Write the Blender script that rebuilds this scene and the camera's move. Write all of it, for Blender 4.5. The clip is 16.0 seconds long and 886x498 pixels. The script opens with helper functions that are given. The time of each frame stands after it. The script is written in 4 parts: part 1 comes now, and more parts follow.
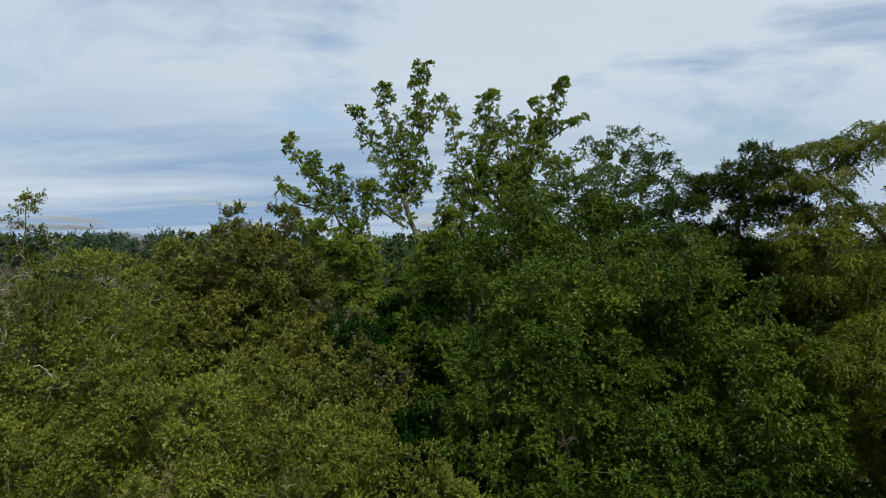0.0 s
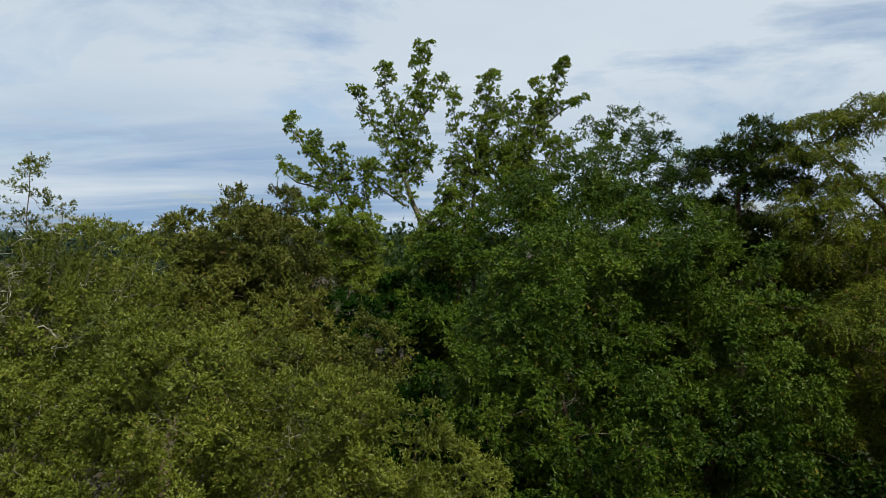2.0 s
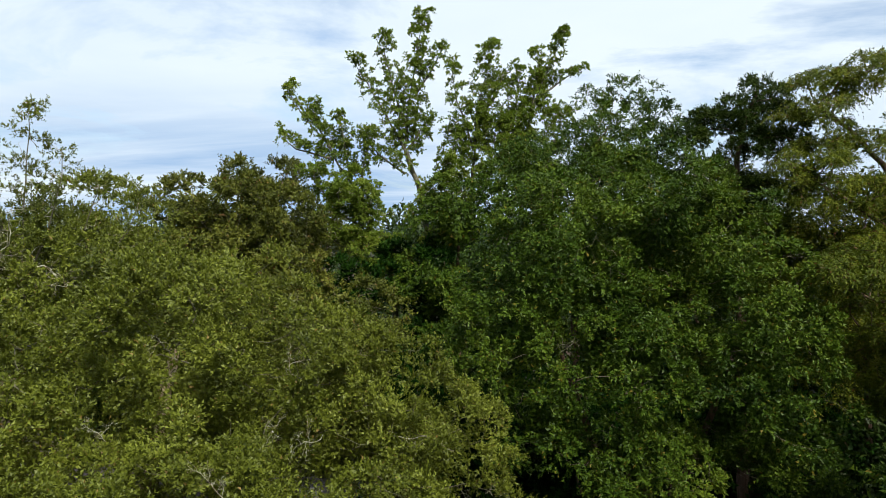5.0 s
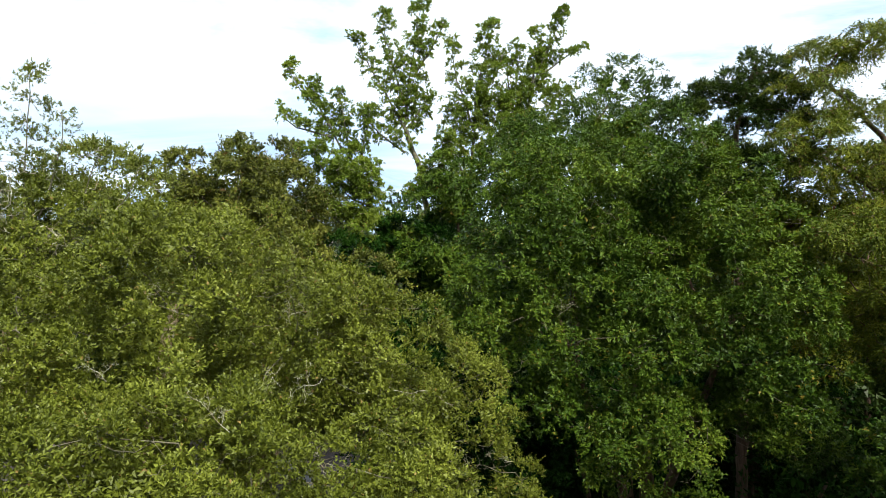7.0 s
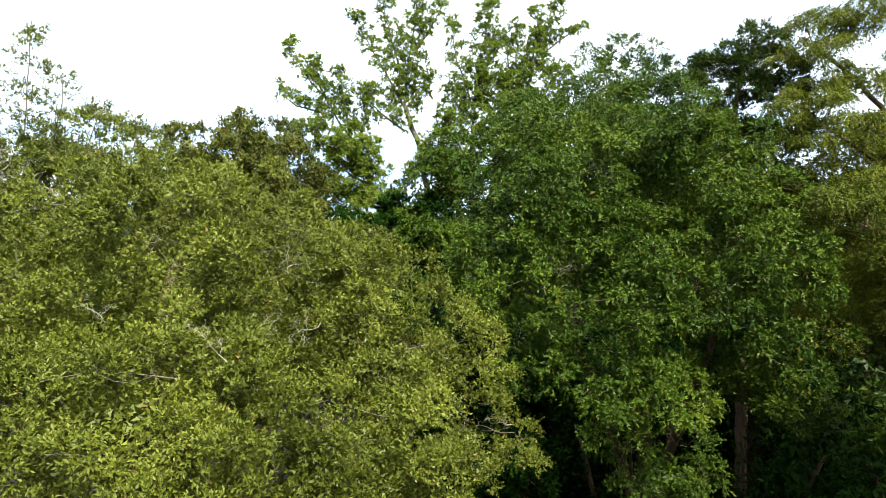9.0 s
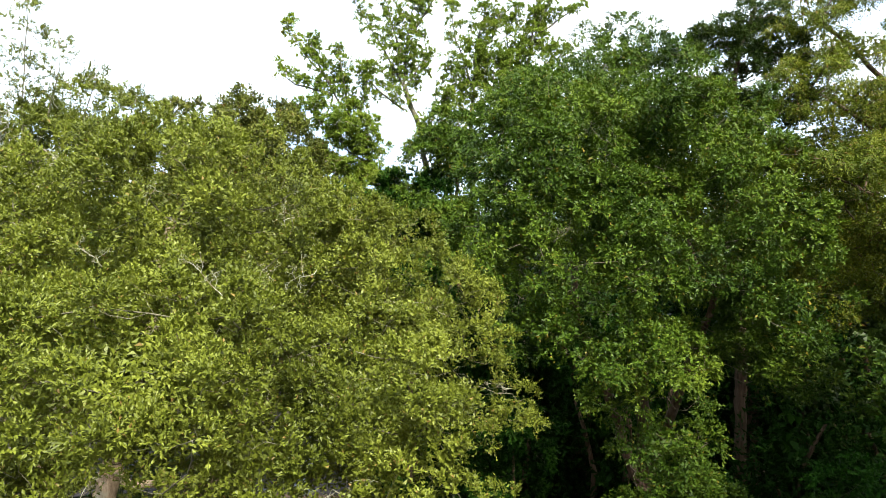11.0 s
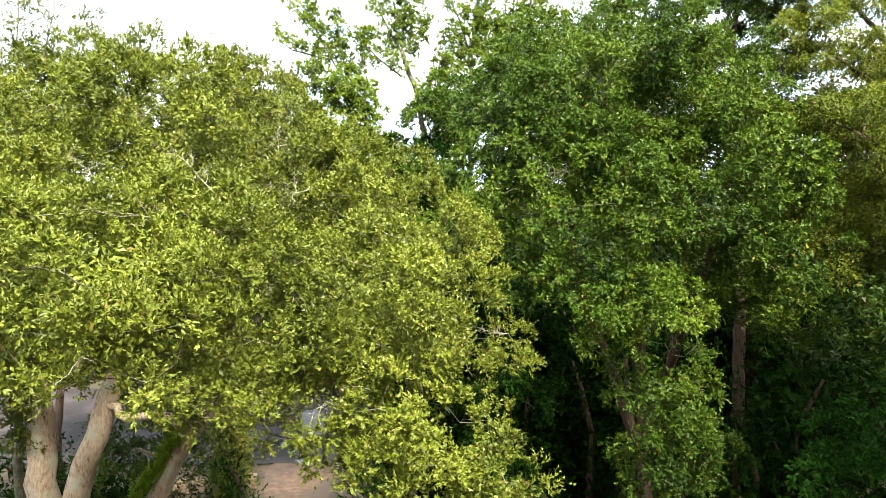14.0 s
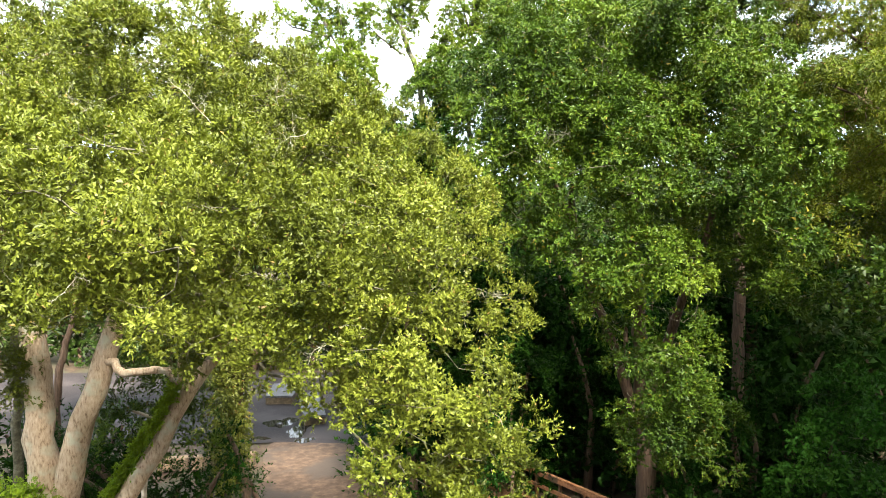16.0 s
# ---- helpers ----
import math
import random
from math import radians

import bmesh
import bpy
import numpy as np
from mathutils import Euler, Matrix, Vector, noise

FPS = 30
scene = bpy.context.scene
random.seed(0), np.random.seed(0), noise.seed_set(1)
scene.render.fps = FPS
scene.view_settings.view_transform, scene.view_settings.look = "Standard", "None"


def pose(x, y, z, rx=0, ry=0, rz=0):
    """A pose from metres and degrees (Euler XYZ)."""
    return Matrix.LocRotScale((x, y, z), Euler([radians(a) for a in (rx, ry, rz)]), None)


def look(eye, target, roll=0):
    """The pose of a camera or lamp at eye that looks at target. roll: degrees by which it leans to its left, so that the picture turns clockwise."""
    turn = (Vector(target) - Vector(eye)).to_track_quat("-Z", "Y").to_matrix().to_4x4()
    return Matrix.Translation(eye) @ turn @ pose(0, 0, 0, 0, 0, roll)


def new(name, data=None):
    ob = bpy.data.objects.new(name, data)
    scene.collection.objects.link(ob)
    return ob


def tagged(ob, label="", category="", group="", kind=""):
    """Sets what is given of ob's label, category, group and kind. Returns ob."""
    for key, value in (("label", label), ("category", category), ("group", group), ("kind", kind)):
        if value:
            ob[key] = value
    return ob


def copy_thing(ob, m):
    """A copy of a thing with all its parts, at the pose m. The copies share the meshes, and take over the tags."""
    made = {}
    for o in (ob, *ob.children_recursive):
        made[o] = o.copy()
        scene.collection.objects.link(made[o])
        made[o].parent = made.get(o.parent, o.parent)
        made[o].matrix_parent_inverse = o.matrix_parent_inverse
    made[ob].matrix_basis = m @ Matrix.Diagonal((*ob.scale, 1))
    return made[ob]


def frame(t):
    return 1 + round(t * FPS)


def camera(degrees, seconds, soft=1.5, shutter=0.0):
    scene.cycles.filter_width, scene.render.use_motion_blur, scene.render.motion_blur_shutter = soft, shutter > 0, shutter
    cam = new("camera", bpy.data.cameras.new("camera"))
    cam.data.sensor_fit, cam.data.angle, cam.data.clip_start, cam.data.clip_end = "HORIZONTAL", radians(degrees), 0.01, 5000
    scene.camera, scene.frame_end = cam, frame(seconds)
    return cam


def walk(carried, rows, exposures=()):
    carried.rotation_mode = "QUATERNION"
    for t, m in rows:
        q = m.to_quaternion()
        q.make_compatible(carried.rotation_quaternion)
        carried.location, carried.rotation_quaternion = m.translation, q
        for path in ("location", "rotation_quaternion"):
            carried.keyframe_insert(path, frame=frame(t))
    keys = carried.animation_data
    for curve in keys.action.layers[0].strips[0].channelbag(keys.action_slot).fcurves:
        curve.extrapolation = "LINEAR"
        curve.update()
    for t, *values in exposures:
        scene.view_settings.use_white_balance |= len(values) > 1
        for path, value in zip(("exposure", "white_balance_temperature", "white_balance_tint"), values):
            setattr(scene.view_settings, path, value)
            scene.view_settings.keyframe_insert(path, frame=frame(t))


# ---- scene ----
cam = camera(66.6, 16.0, soft=0.7)
METRES, EYE, TILT, LEAN, TURN = 7.0, 17.6, -1.1, 0.0, 0.0
ROWS = [
    (0.0, 0.0, 0.0, 0.0, 0.0, 0.0, -0.0),
    (0.5, -0.0019, -0.0023, -0.0311, 0.0, -0.03, 0.01),
    (1.0, -0.0041, -0.0057, -0.0629, -0.01, -0.07, 0.02),
    (1.5, -0.0057, -0.0094, -0.0918, -0.01, -0.1, 0.02),
    (2.0, -0.0067, -0.0122, -0.1228, -0.01, -0.14, 0.02),
    (2.5, -0.0069, -0.016, -0.1555, -0.02, -0.18, -0.0),
    (3.0, -0.0074, -0.0159, -0.1885, -0.03, -0.21, 0.0),
    (3.5, -0.0078, -0.0155, -0.2167, -0.03, -0.25, -0.01),
    (4.0, -0.0081, -0.0152, -0.247, -0.05, -0.28, -0.01),
    (6.5, -0.0018, -0.0235, -0.407, -0.01, -0.49, -0.01),
    (7.0, -0.0012, -0.0262, -0.4373, 0.01, -0.51, 0.0),
    (7.5, -0.0002, -0.0282, -0.4699, 0.04, -0.54, 0.01),
    (8.0, 0.0013, -0.0297, -0.5011, 0.06, -0.57, 0.03),
    (8.5, 0.0033, -0.0307, -0.5331, 0.08, -0.6, 0.03),
    (9.0, 0.0061, -0.0313, -0.5638, 0.1, -0.64, 0.02),
    (11.5, 0.0211, -0.0343, -0.718, 0.25, -0.9, 0.21),
    (12.0, 0.0228, -0.0349, -0.752, 0.26, -0.95, 0.22),
    (12.5, 0.0255, -0.0354, -0.7812, 0.28, -0.99, 0.24),
    (13.0, 0.0287, -0.0346, -0.8131, 0.29, -1.03, 0.24),
    (13.5, 0.0319, -0.0325, -0.8438, 0.3, -1.08, 0.24),
    (14.0, 0.0356, -0.0306, -0.8737, 0.31, -1.13, 0.24),
    (14.5, 0.0378, -0.0287, -0.9038, 0.32, -1.17, 0.23),
    (15.0, 0.039, -0.0269, -0.9358, 0.32, -1.24, 0.2),
    (15.5, 0.0393, -0.0262, -0.9671, 0.32, -1.29, 0.17),
    (16.0, 0.0375, -0.0257, -0.9961, 0.31, -1.36, 0.15),
]
walk(cam, [(t, pose(0, 0, EYE, TILT, LEAN, TURN) @ pose(METRES * x, METRES * y, METRES * z, 90 + pitch, roll, yaw)) for t, x, y, z, yaw, pitch, roll in ROWS],
     [(0, 0.13, 6350, 10), (4, 0.42, 6500, 10), (6.5, 1.06, 6450, 10), (9, 1.68, 6450, 10), (11.5, 2.02, 6600, 10), (13, 2.38, 6650, 10), (16, 2.82, 6750, 10)])

# ---- world, sun ----
def world():
    w = bpy.data.worlds.new("overcast_evening")
    scene.world = w
    w.use_nodes = True
    nt = w.node_tree
    nt.nodes.clear()
    N, K = nt.nodes.new, nt.links.new
    out, bg = N("ShaderNodeOutputWorld"), N("ShaderNodeBackground")
    sky = N("ShaderNodeTexSky")
    sky.sky_type, sky.sun_disc = "NISHITA", False
    sky.sun_elevation, sky.sun_rotation = radians(SUN_UP), radians(SUN_ROUND)
    sky.dust_density, sky.air_density = 2.0, 1.0
    dim = N("ShaderNodeVectorMath")
    dim.operation = "SCALE"
    dim.inputs[3].default_value = 0.14
    K(sky.outputs[0], dim.inputs[0])
    co, sep = N("ShaderNodeTexCoord"), N("ShaderNodeSeparateXYZ")
    K(co.outputs["Generated"], sep.inputs[0])
    # the cloud deck: directions thrown on a level sheet overhead
    up = N("ShaderNodeMath")
    up.operation = "ADD"
    up.inputs[1].default_value = 0.09
    high = N("ShaderNodeMath")
    high.operation = "MAXIMUM"
    high.inputs[1].default_value = 0.0
    K(sep.outputs[2], high.inputs[0])
    K(high.outputs[0], up.inputs[0])
    comb = N("ShaderNodeCombineXYZ")
    for i in (0, 1):
        d = N("ShaderNodeMath")
        d.operation = "DIVIDE"
        K(sep.outputs[i], d.inputs[0])
        K(up.outputs[0], d.inputs[1])
        K(d.outputs[0], comb.inputs[i])

    def clouds(scale, seed, detail, rough, stops, stretch=(1, 1, 1)):
        mp = N("ShaderNodeMapping")
        mp.inputs["Location"].default_value = seed
        mp.inputs["Scale"].default_value = stretch
        nz, ramp = N("ShaderNodeTexNoise"), N("ShaderNodeValToRGB")
        nz.inputs["Scale"].default_value, nz.inputs["Detail"].default_value = scale, detail
        nz.inputs["Roughness"].default_value, nz.inputs["Distortion"].default_value = rough, 0.5
        K(comb.outputs[0], mp.inputs[0])
        K(mp.outputs[0], nz.inputs["Vector"])
        K(nz.outputs["Fac"], ramp.inputs[0])
        ramp.color_ramp.elements[0].position, ramp.color_ramp.elements[1].position = stops
        return ramp.outputs[0]

    deck = N("ShaderNodeMix")
    deck.data_type = "RGBA"
    K(clouds(0.42, (3.1, 1.7, 0.0), 6, 0.55, (0.26, 0.76)), deck.inputs[0])
    deck.inputs[6].default_value = (0.59, 0.69, 0.78, 1)
    deck.inputs[7].default_value = (0.75, 0.82, 0.87, 1)
    low = N("ShaderNodeMapRange")
    low.inputs[1].default_value, low.inputs[2].default_value = 0.10, 0.22
    low.inputs[3].default_value, low.inputs[4].default_value = 1.0, 0.06
    K(sep.outputs[2], low.inputs[0])
    deep = N("ShaderNodeMix")
    deep.data_type = "RGBA"
    band = N("ShaderNodeMath")
    band.operation = "MULTIPLY"
    west = N("ShaderNodeMapRange")
    west.inputs[1].default_value, west.inputs[2].default_value = -0.12, 0.22
    west.inputs[3].default_value, west.inputs[4].default_value = 1.0, 0.45
    K(sep.outputs[0], west.inputs[0])
    bank = N("ShaderNodeMath")
    bank.operation = "MULTIPLY"
    K(low.outputs[0], bank.inputs[0])
    K(west.outputs[0], bank.inputs[1])
    K(bank.outputs[0], band.inputs[0])
    K(clouds(0.55, (4.3, 8.2, 0.0), 6, 0.6, (0.30, 0.56), (0.35, 1, 1)), band.inputs[1])
    K(band.outputs[0], deep.inputs[0])
    K(deck.outputs[2], deep.inputs[6])
    deep.inputs[7].default_value = (0.31, 0.45, 0.65, 1)
    cover = N("ShaderNodeMix")
    cover.data_type = "RGBA"
    K(clouds(0.6, (7.4, 2.2, 0.0), 7, 0.6, (0.31, 0.46)), cover.inputs[0])
    K(dim.outputs[0], cover.inputs[6])
    K(deep.outputs[2], cover.inputs[7])
    K(cover.outputs[2], bg.inputs[0])
    bg.inputs[1].default_value = 0.84
    K(bg.outputs[0], out.inputs[0])


SUN_UP, SUN_ROUND = 47.0, 156.0
world()
sun = new("sun", bpy.data.lights.new("sun", "SUN"))
sun.data.energy, sun.data.angle, sun.data.color = 4.6, radians(14), (1.0, 0.94, 0.82)
_a, _e = radians(SUN_ROUND), radians(SUN_UP)
sun.matrix_basis = look((0, 0, 60), Vector((0, 0, 60)) - Vector((math.sin(_a) * math.cos(_e), math.cos(_a) * math.cos(_e), math.sin(_e))))


# ---- materials ----
def material(name):
    m = bpy.data.materials.new(name)
    m.use_nodes = True
    m.node_tree.nodes.clear()
    return m, m.node_tree.nodes.new, m.node_tree.links.new


def ramp_node(N, *stops):
    r = N("ShaderNodeValToRGB")
    e = r.color_ramp.elements
    while len(e) < len(stops):
        e.new(0.5)
    for el, (p, c) in zip(e, stops):
        el.position, el.color = p, (*c, 1)
    return r


def leaf_material(name, dark, mid, light, odd=None, odd_share=0.02, pass_light=0.18, gloss=0.18, patch=0.45):
    """Leaves: each its own tone, boughs of slightly different tone, light shining into them."""
    m, N, K = material(name)
    geo, co = N("ShaderNodeNewGeometry"), N("ShaderNodeTexCoord")
    nz = N("ShaderNodeTexNoise")
    nz.inputs["Scale"].default_value, nz.inputs["Detail"].default_value, nz.inputs["Roughness"].default_value = patch, 5, 0.62
    K(co.outputs["Object"], nz.inputs["Vector"])
    mr = N("ShaderNodeMapRange")
    mr.inputs[1].default_value, mr.inputs[2].default_value = 0.3, 0.7
    K(nz.outputs["Fac"], mr.inputs[0])
    blend = N("ShaderNodeMath")
    blend.operation = "MULTIPLY_ADD"
    blend.inputs[1].default_value = 0.34
    K(geo.outputs["Random Per Island"], blend.inputs[0])
    half = N("ShaderNodeMath")
    half.operation = "MULTIPLY"
    half.inputs[1].default_value = 0.62
    K(mr.outputs[0], half.inputs[0])
    K(half.outputs[0], blend.inputs[2])
    tone = ramp_node(N, (0.1, dark), (0.5, mid), (0.92, light))
    K(blend.outputs[0], tone.inputs[0])
    colour = tone.outputs[0]
    if odd:
        pick = N("ShaderNodeMath")
        pick.operation = "LESS_THAN"
        pick.inputs[1].default_value = odd_share
        wn = N("ShaderNodeTexWhiteNoise")
        wn.noise_dimensions = "1D"
        K(geo.outputs["Random Per Island"], wn.inputs["W"])
        K(wn.outputs["Value"], pick.inputs[0])
        mx = N("ShaderNodeMix")
        mx.data_type = "RGBA"
        K(pick.outputs[0], mx.inputs[0])
        K(colour, mx.inputs[6])
        mx.inputs[7].default_value = (*odd, 1)
        colour = mx.outputs[2]
    b, tr, ms, out = N("ShaderNodeBsdfPrincipled"), N("ShaderNodeBsdfTranslucent"), N("ShaderNodeMixShader"), N("ShaderNodeOutputMaterial")
    K(colour, b.inputs["Base Color"])
    b.inputs["Roughness"].default_value = 0.5
    b.inputs["Specular IOR Level"].default_value = gloss
    warm = N("ShaderNodeMix")
    warm.data_type, warm.blend_type = "RGBA", "MULTIPLY"
    warm.inputs[0].default_value = 1.0
    K(colour, warm.inputs[6])
    warm.inputs[7].default_value = (1.25, 1.3, 0.6, 1)
    K(warm.outputs[2], tr.inputs[0])
    ms.inputs[0].default_value = pass_light
    K(b.outputs[0], ms.inputs[1])
    K(tr.outputs[0], ms.inputs[2])
    K(ms.outputs[0], out.inputs[0])
    return m


def rough_material(name, stops, scale, detail=8, rough=0.9, bump=0.4, stretch=(1, 1, 1), patch=None, patch_scale=0.8, patch_at=(0.5, 0.62), coord="Object"):
    """A matt surface of broken tones with a second, larger pattern of stains or growth."""
    m, N, K = material(name)
    co, mp, nz = N("ShaderNodeTexCoord"), N("ShaderNodeMapping"), N("ShaderNodeTexNoise")
    mp.inputs["Scale"].default_value = stretch
    nz.inputs["Scale"].default_value, nz.inputs["Detail"].default_value, nz.inputs["Roughness"].default_value = scale, detail, 0.65
    K(co.outputs[coord], mp.inputs[0])
    K(mp.outputs[0], nz.inputs["Vector"])
    r = ramp_node(N, *stops)
    K(nz.outputs["Fac"], r.inputs[0])
    colour = r.outputs[0]
    if patch:
        n2 = N("ShaderNodeTexNoise")
        n2.inputs["Scale"].default_value, n2.inputs["Detail"].default_value = patch_scale, 5
        K(co.outputs[coord], n2.inputs["Vector"])
        r2 = ramp_node(N, (patch_at[0], (0, 0, 0)), (patch_at[1], (1, 1, 1)))
        K(n2.outputs["Fac"], r2.inputs[0])
        mx = N("ShaderNodeMix")
        mx.data_type = "RGBA"
        K(r2.outputs[0], mx.inputs[0])
        K(colour, mx.inputs[6])
        mx.inputs[7].default_value = (*patch, 1)
        colour = mx.outputs[2]
    b, out, bp = N("ShaderNodeBsdfPrincipled"), N("ShaderNodeOutputMaterial"), N("ShaderNodeBump")
    bp.inputs["Strength"].default_value, bp.inputs["Distance"].default_value = bump, 0.03
    K(nz.outputs["Fac"], bp.inputs["Height"])
    K(bp.outputs[0], b.inputs["Normal"])
    K(colour, b.inputs["Base Color"])
    b.inputs["Roughness"].default_value = rough
    b.inputs["Specular IOR Level"].default_value = 0.3
    K(b.outputs[0], out.inputs[0])
    return m


LEAF_OAK = leaf_material("oak_leaf", (0.032, 0.043, 0.004), (0.090, 0.112, 0.0105), (0.182, 0.212, 0.029), (0.16, 0.11, 0.03), 0.012, pass_light=0.20, gloss=0.22)
LEAF_OLIVE = leaf_material("olive_oak_leaf", (0.024, 0.033, 0.005), (0.074, 0.088, 0.011), (0.165, 0.165, 0.026), (0.14, 0.08, 0.025), 0.02, pass_light=0.16)
LEAF_BROAD = leaf_material("broad_leaf", (0.0075, 0.022, 0.0023), (0.038, 0.073, 0.005), (0.115, 0.162, 0.015), (0.11, 0.09, 0.011), 0.02, pass_light=0.16, gloss=0.14)
LEAF_GUM = leaf_material("gum_leaf", (0.050, 0.084, 0.009), (0.115, 0.168, 0.018), (0.20, 0.25, 0.037), (0.18, 0.13, 0.03), 0.03, pass_light=0.38)
LEAF_CYPRESS = leaf_material("cypress_needle", (0.020, 0.034, 0.004), (0.074, 0.098, 0.008), (0.20, 0.205, 0.018), (0.10, 0.045, 0.015), 0.03, gloss=0.1)
LEAF_PINE = leaf_material("pine_needle", (0.007, 0.017, 0.003), (0.024, 0.043, 0.005), (0.070, 0.090, 0.011), pass_light=0.15, gloss=0.08)
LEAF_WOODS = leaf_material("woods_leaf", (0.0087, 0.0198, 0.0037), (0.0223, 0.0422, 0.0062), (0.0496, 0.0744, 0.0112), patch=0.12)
# Distance haze is put into this colour as a bluer green.
LEAF_FAR = leaf_material("hazed_far_leaf", (0.018, 0.036, 0.020), (0.030, 0.054, 0.030), (0.048, 0.074, 0.036), patch=0.05)
# Deep shade under the trees is put into this leaf colour.
LEAF_SHADE = leaf_material("shade_dark_leaf", (0.0025, 0.012, 0.0012), (0.008, 0.028, 0.0025), (0.024, 0.056, 0.006), pass_light=0.10, gloss=0.04)
LEAF_COOL = leaf_material("cool_green_leaf", (0.007, 0.030, 0.003), (0.022, 0.072, 0.007), (0.058, 0.135, 0.018), pass_light=0.12, gloss=0.05)
LEAF_FERN = leaf_material("fern_frond", (0.08, 0.15, 0.008), (0.16, 0.25, 0.014), (0.27, 0.36, 0.03))
BARK_OAK = rough_material("oak_bark", ((0.32, (0.14, 0.095, 0.060)), (0.46, (0.38, 0.285, 0.20)), (0.7, (0.56, 0.45, 0.34))), 13, detail=12, stretch=(1.7, 1.7, 0.5), bump=1.0, patch=(0.42, 0.40, 0.31), patch_scale=2.6, patch_at=(0.52, 0.66))
BARK_GREY = rough_material("grey_bark", ((0.3, (0.10, 0.085, 0.065)), (0.5, (0.22, 0.19, 0.15)), (0.7, (0.38, 0.35, 0.29))), 7, stretch=(1.5, 1.5, 0.5), bump=0.7, patch=(0.45, 0.45, 0.38), patch_scale=1.2)
BARK_TWIG = rough_material("twig_bark", ((0.3, (0.05, 0.042, 0.030)), (0.5, (0.10, 0.085, 0.062)), (0.7, (0.18, 0.16, 0.12))), 7, bump=0.4)
BARK_LICHEN = rough_material("lichen_bark", ((0.3, (0.11, 0.105, 0.07)), (0.5, (0.24, 0.24, 0.17)), (0.7, (0.40, 0.41, 0.31))), 14, bump=0.6, patch=(0.16, 0.13, 0.085), patch_scale=5.0)
BARK_OAK_TWIG = rough_material("oak_twig_bark", ((0.3, (0.045, 0.040, 0.026)), (0.5, (0.09, 0.084, 0.056)), (0.7, (0.18, 0.175, 0.12))), 9, bump=0.5)
BARK_PALE = rough_material("pale_bark", ((0.3, (0.22, 0.19, 0.15)), (0.5, (0.38, 0.34, 0.27)), (0.7, (0.52, 0.48, 0.40))), 5, bump=0.5)
BARK_RED = rough_material("cypress_bark", ((0.3, (0.030, 0.019, 0.012)), (0.5, (0.070, 0.044, 0.030)), (0.7, (0.125, 0.086, 0.060))), 9, stretch=(2, 2, 0.2), bump=0.8)
SOIL = rough_material("bare_soil", ((0.3, (0.020, 0.013, 0.008)), (0.5, (0.042, 0.028, 0.017)), (0.7, (0.080, 0.054, 0.034))), 1.6, detail=12, bump=0.5, patch=(0.040, 0.036, 0.020), patch_scale=0.5, patch_at=(0.46, 0.56))


# ---- mesh helpers ----
def mesh_object(name, verts, tris, mat, parent=None, label=""):
    """One object from arrays of corners and faces, all with the same number of sides."""
    verts, tris = np.asarray(verts, np.float32), np.asarray(tris, np.int32)
    me = bpy.data.meshes.new(name)
    me.vertices.add(len(verts))
    me.vertices.foreach_set("co", verts.ravel())
    me.loops.add(tris.size)
    me.loops.foreach_set("vertex_index", tris.ravel())
    me.polygons.add(len(tris))
    me.polygons.foreach_set("loop_start", np.arange(len(tris), dtype=np.int32) * tris.shape[1])
    me.update(calc_edges=True)
    me.materials.append(mat)
    ob = new(name, me)
    ob.parent = parent
    if label:
        ob["label"] = label
    return ob


def smooth(ob):
    ob.data.polygons.foreach_set("use_smooth", np.ones(len(ob.data.polygons), dtype=bool))
    return ob


def part(name, bm, mat, parent, label=""):
    me = bpy.data.meshes.new(name)
    bm.to_mesh(me)
    bm.free()
    me.materials.append(mat)
    ob = new(name, me)
    ob.parent = parent
    if label:
        ob["label"] = label
    return ob


def unit(v):
    return v / np.maximum(np.linalg.norm(v, axis=-1, keepdims=True), 1e-6)


def leaves(pos, way, face, length, width, fold=0.16, droop=0.10, slim=False):
    """Folded lance leaves along a mid vein; slim ones, for far crowns, show one half. Returns corners and faces."""
    face = unit(face - way * np.sum(face * way, -1, keepdims=True))
    side = np.cross(way, face)
    L, W = length[:, None], width[:, None]
    mid = pos + way * L * (0.38 if slim else 0.48)
    if slim:
        v = np.stack([pos, mid + side * W * 0.95 + face * W * fold, pos + way * L - face * L * droop], 1)
        return v.reshape(-1, 3), np.arange(len(pos) * 3).reshape(-1, 3)
    v = np.stack([pos, mid + side * W * 0.5 + face * W * fold, pos + way * L - face * L * droop, mid - side * W * 0.5 + face * W * fold], 1)
    n = len(pos)
    i = np.arange(n)[:, None] * 4
    f = np.stack([i + np.array([0, 1, 2]), i + np.array([0, 2, 3])], 1).reshape(-1, 3)
    return v.reshape(-1, 3), f


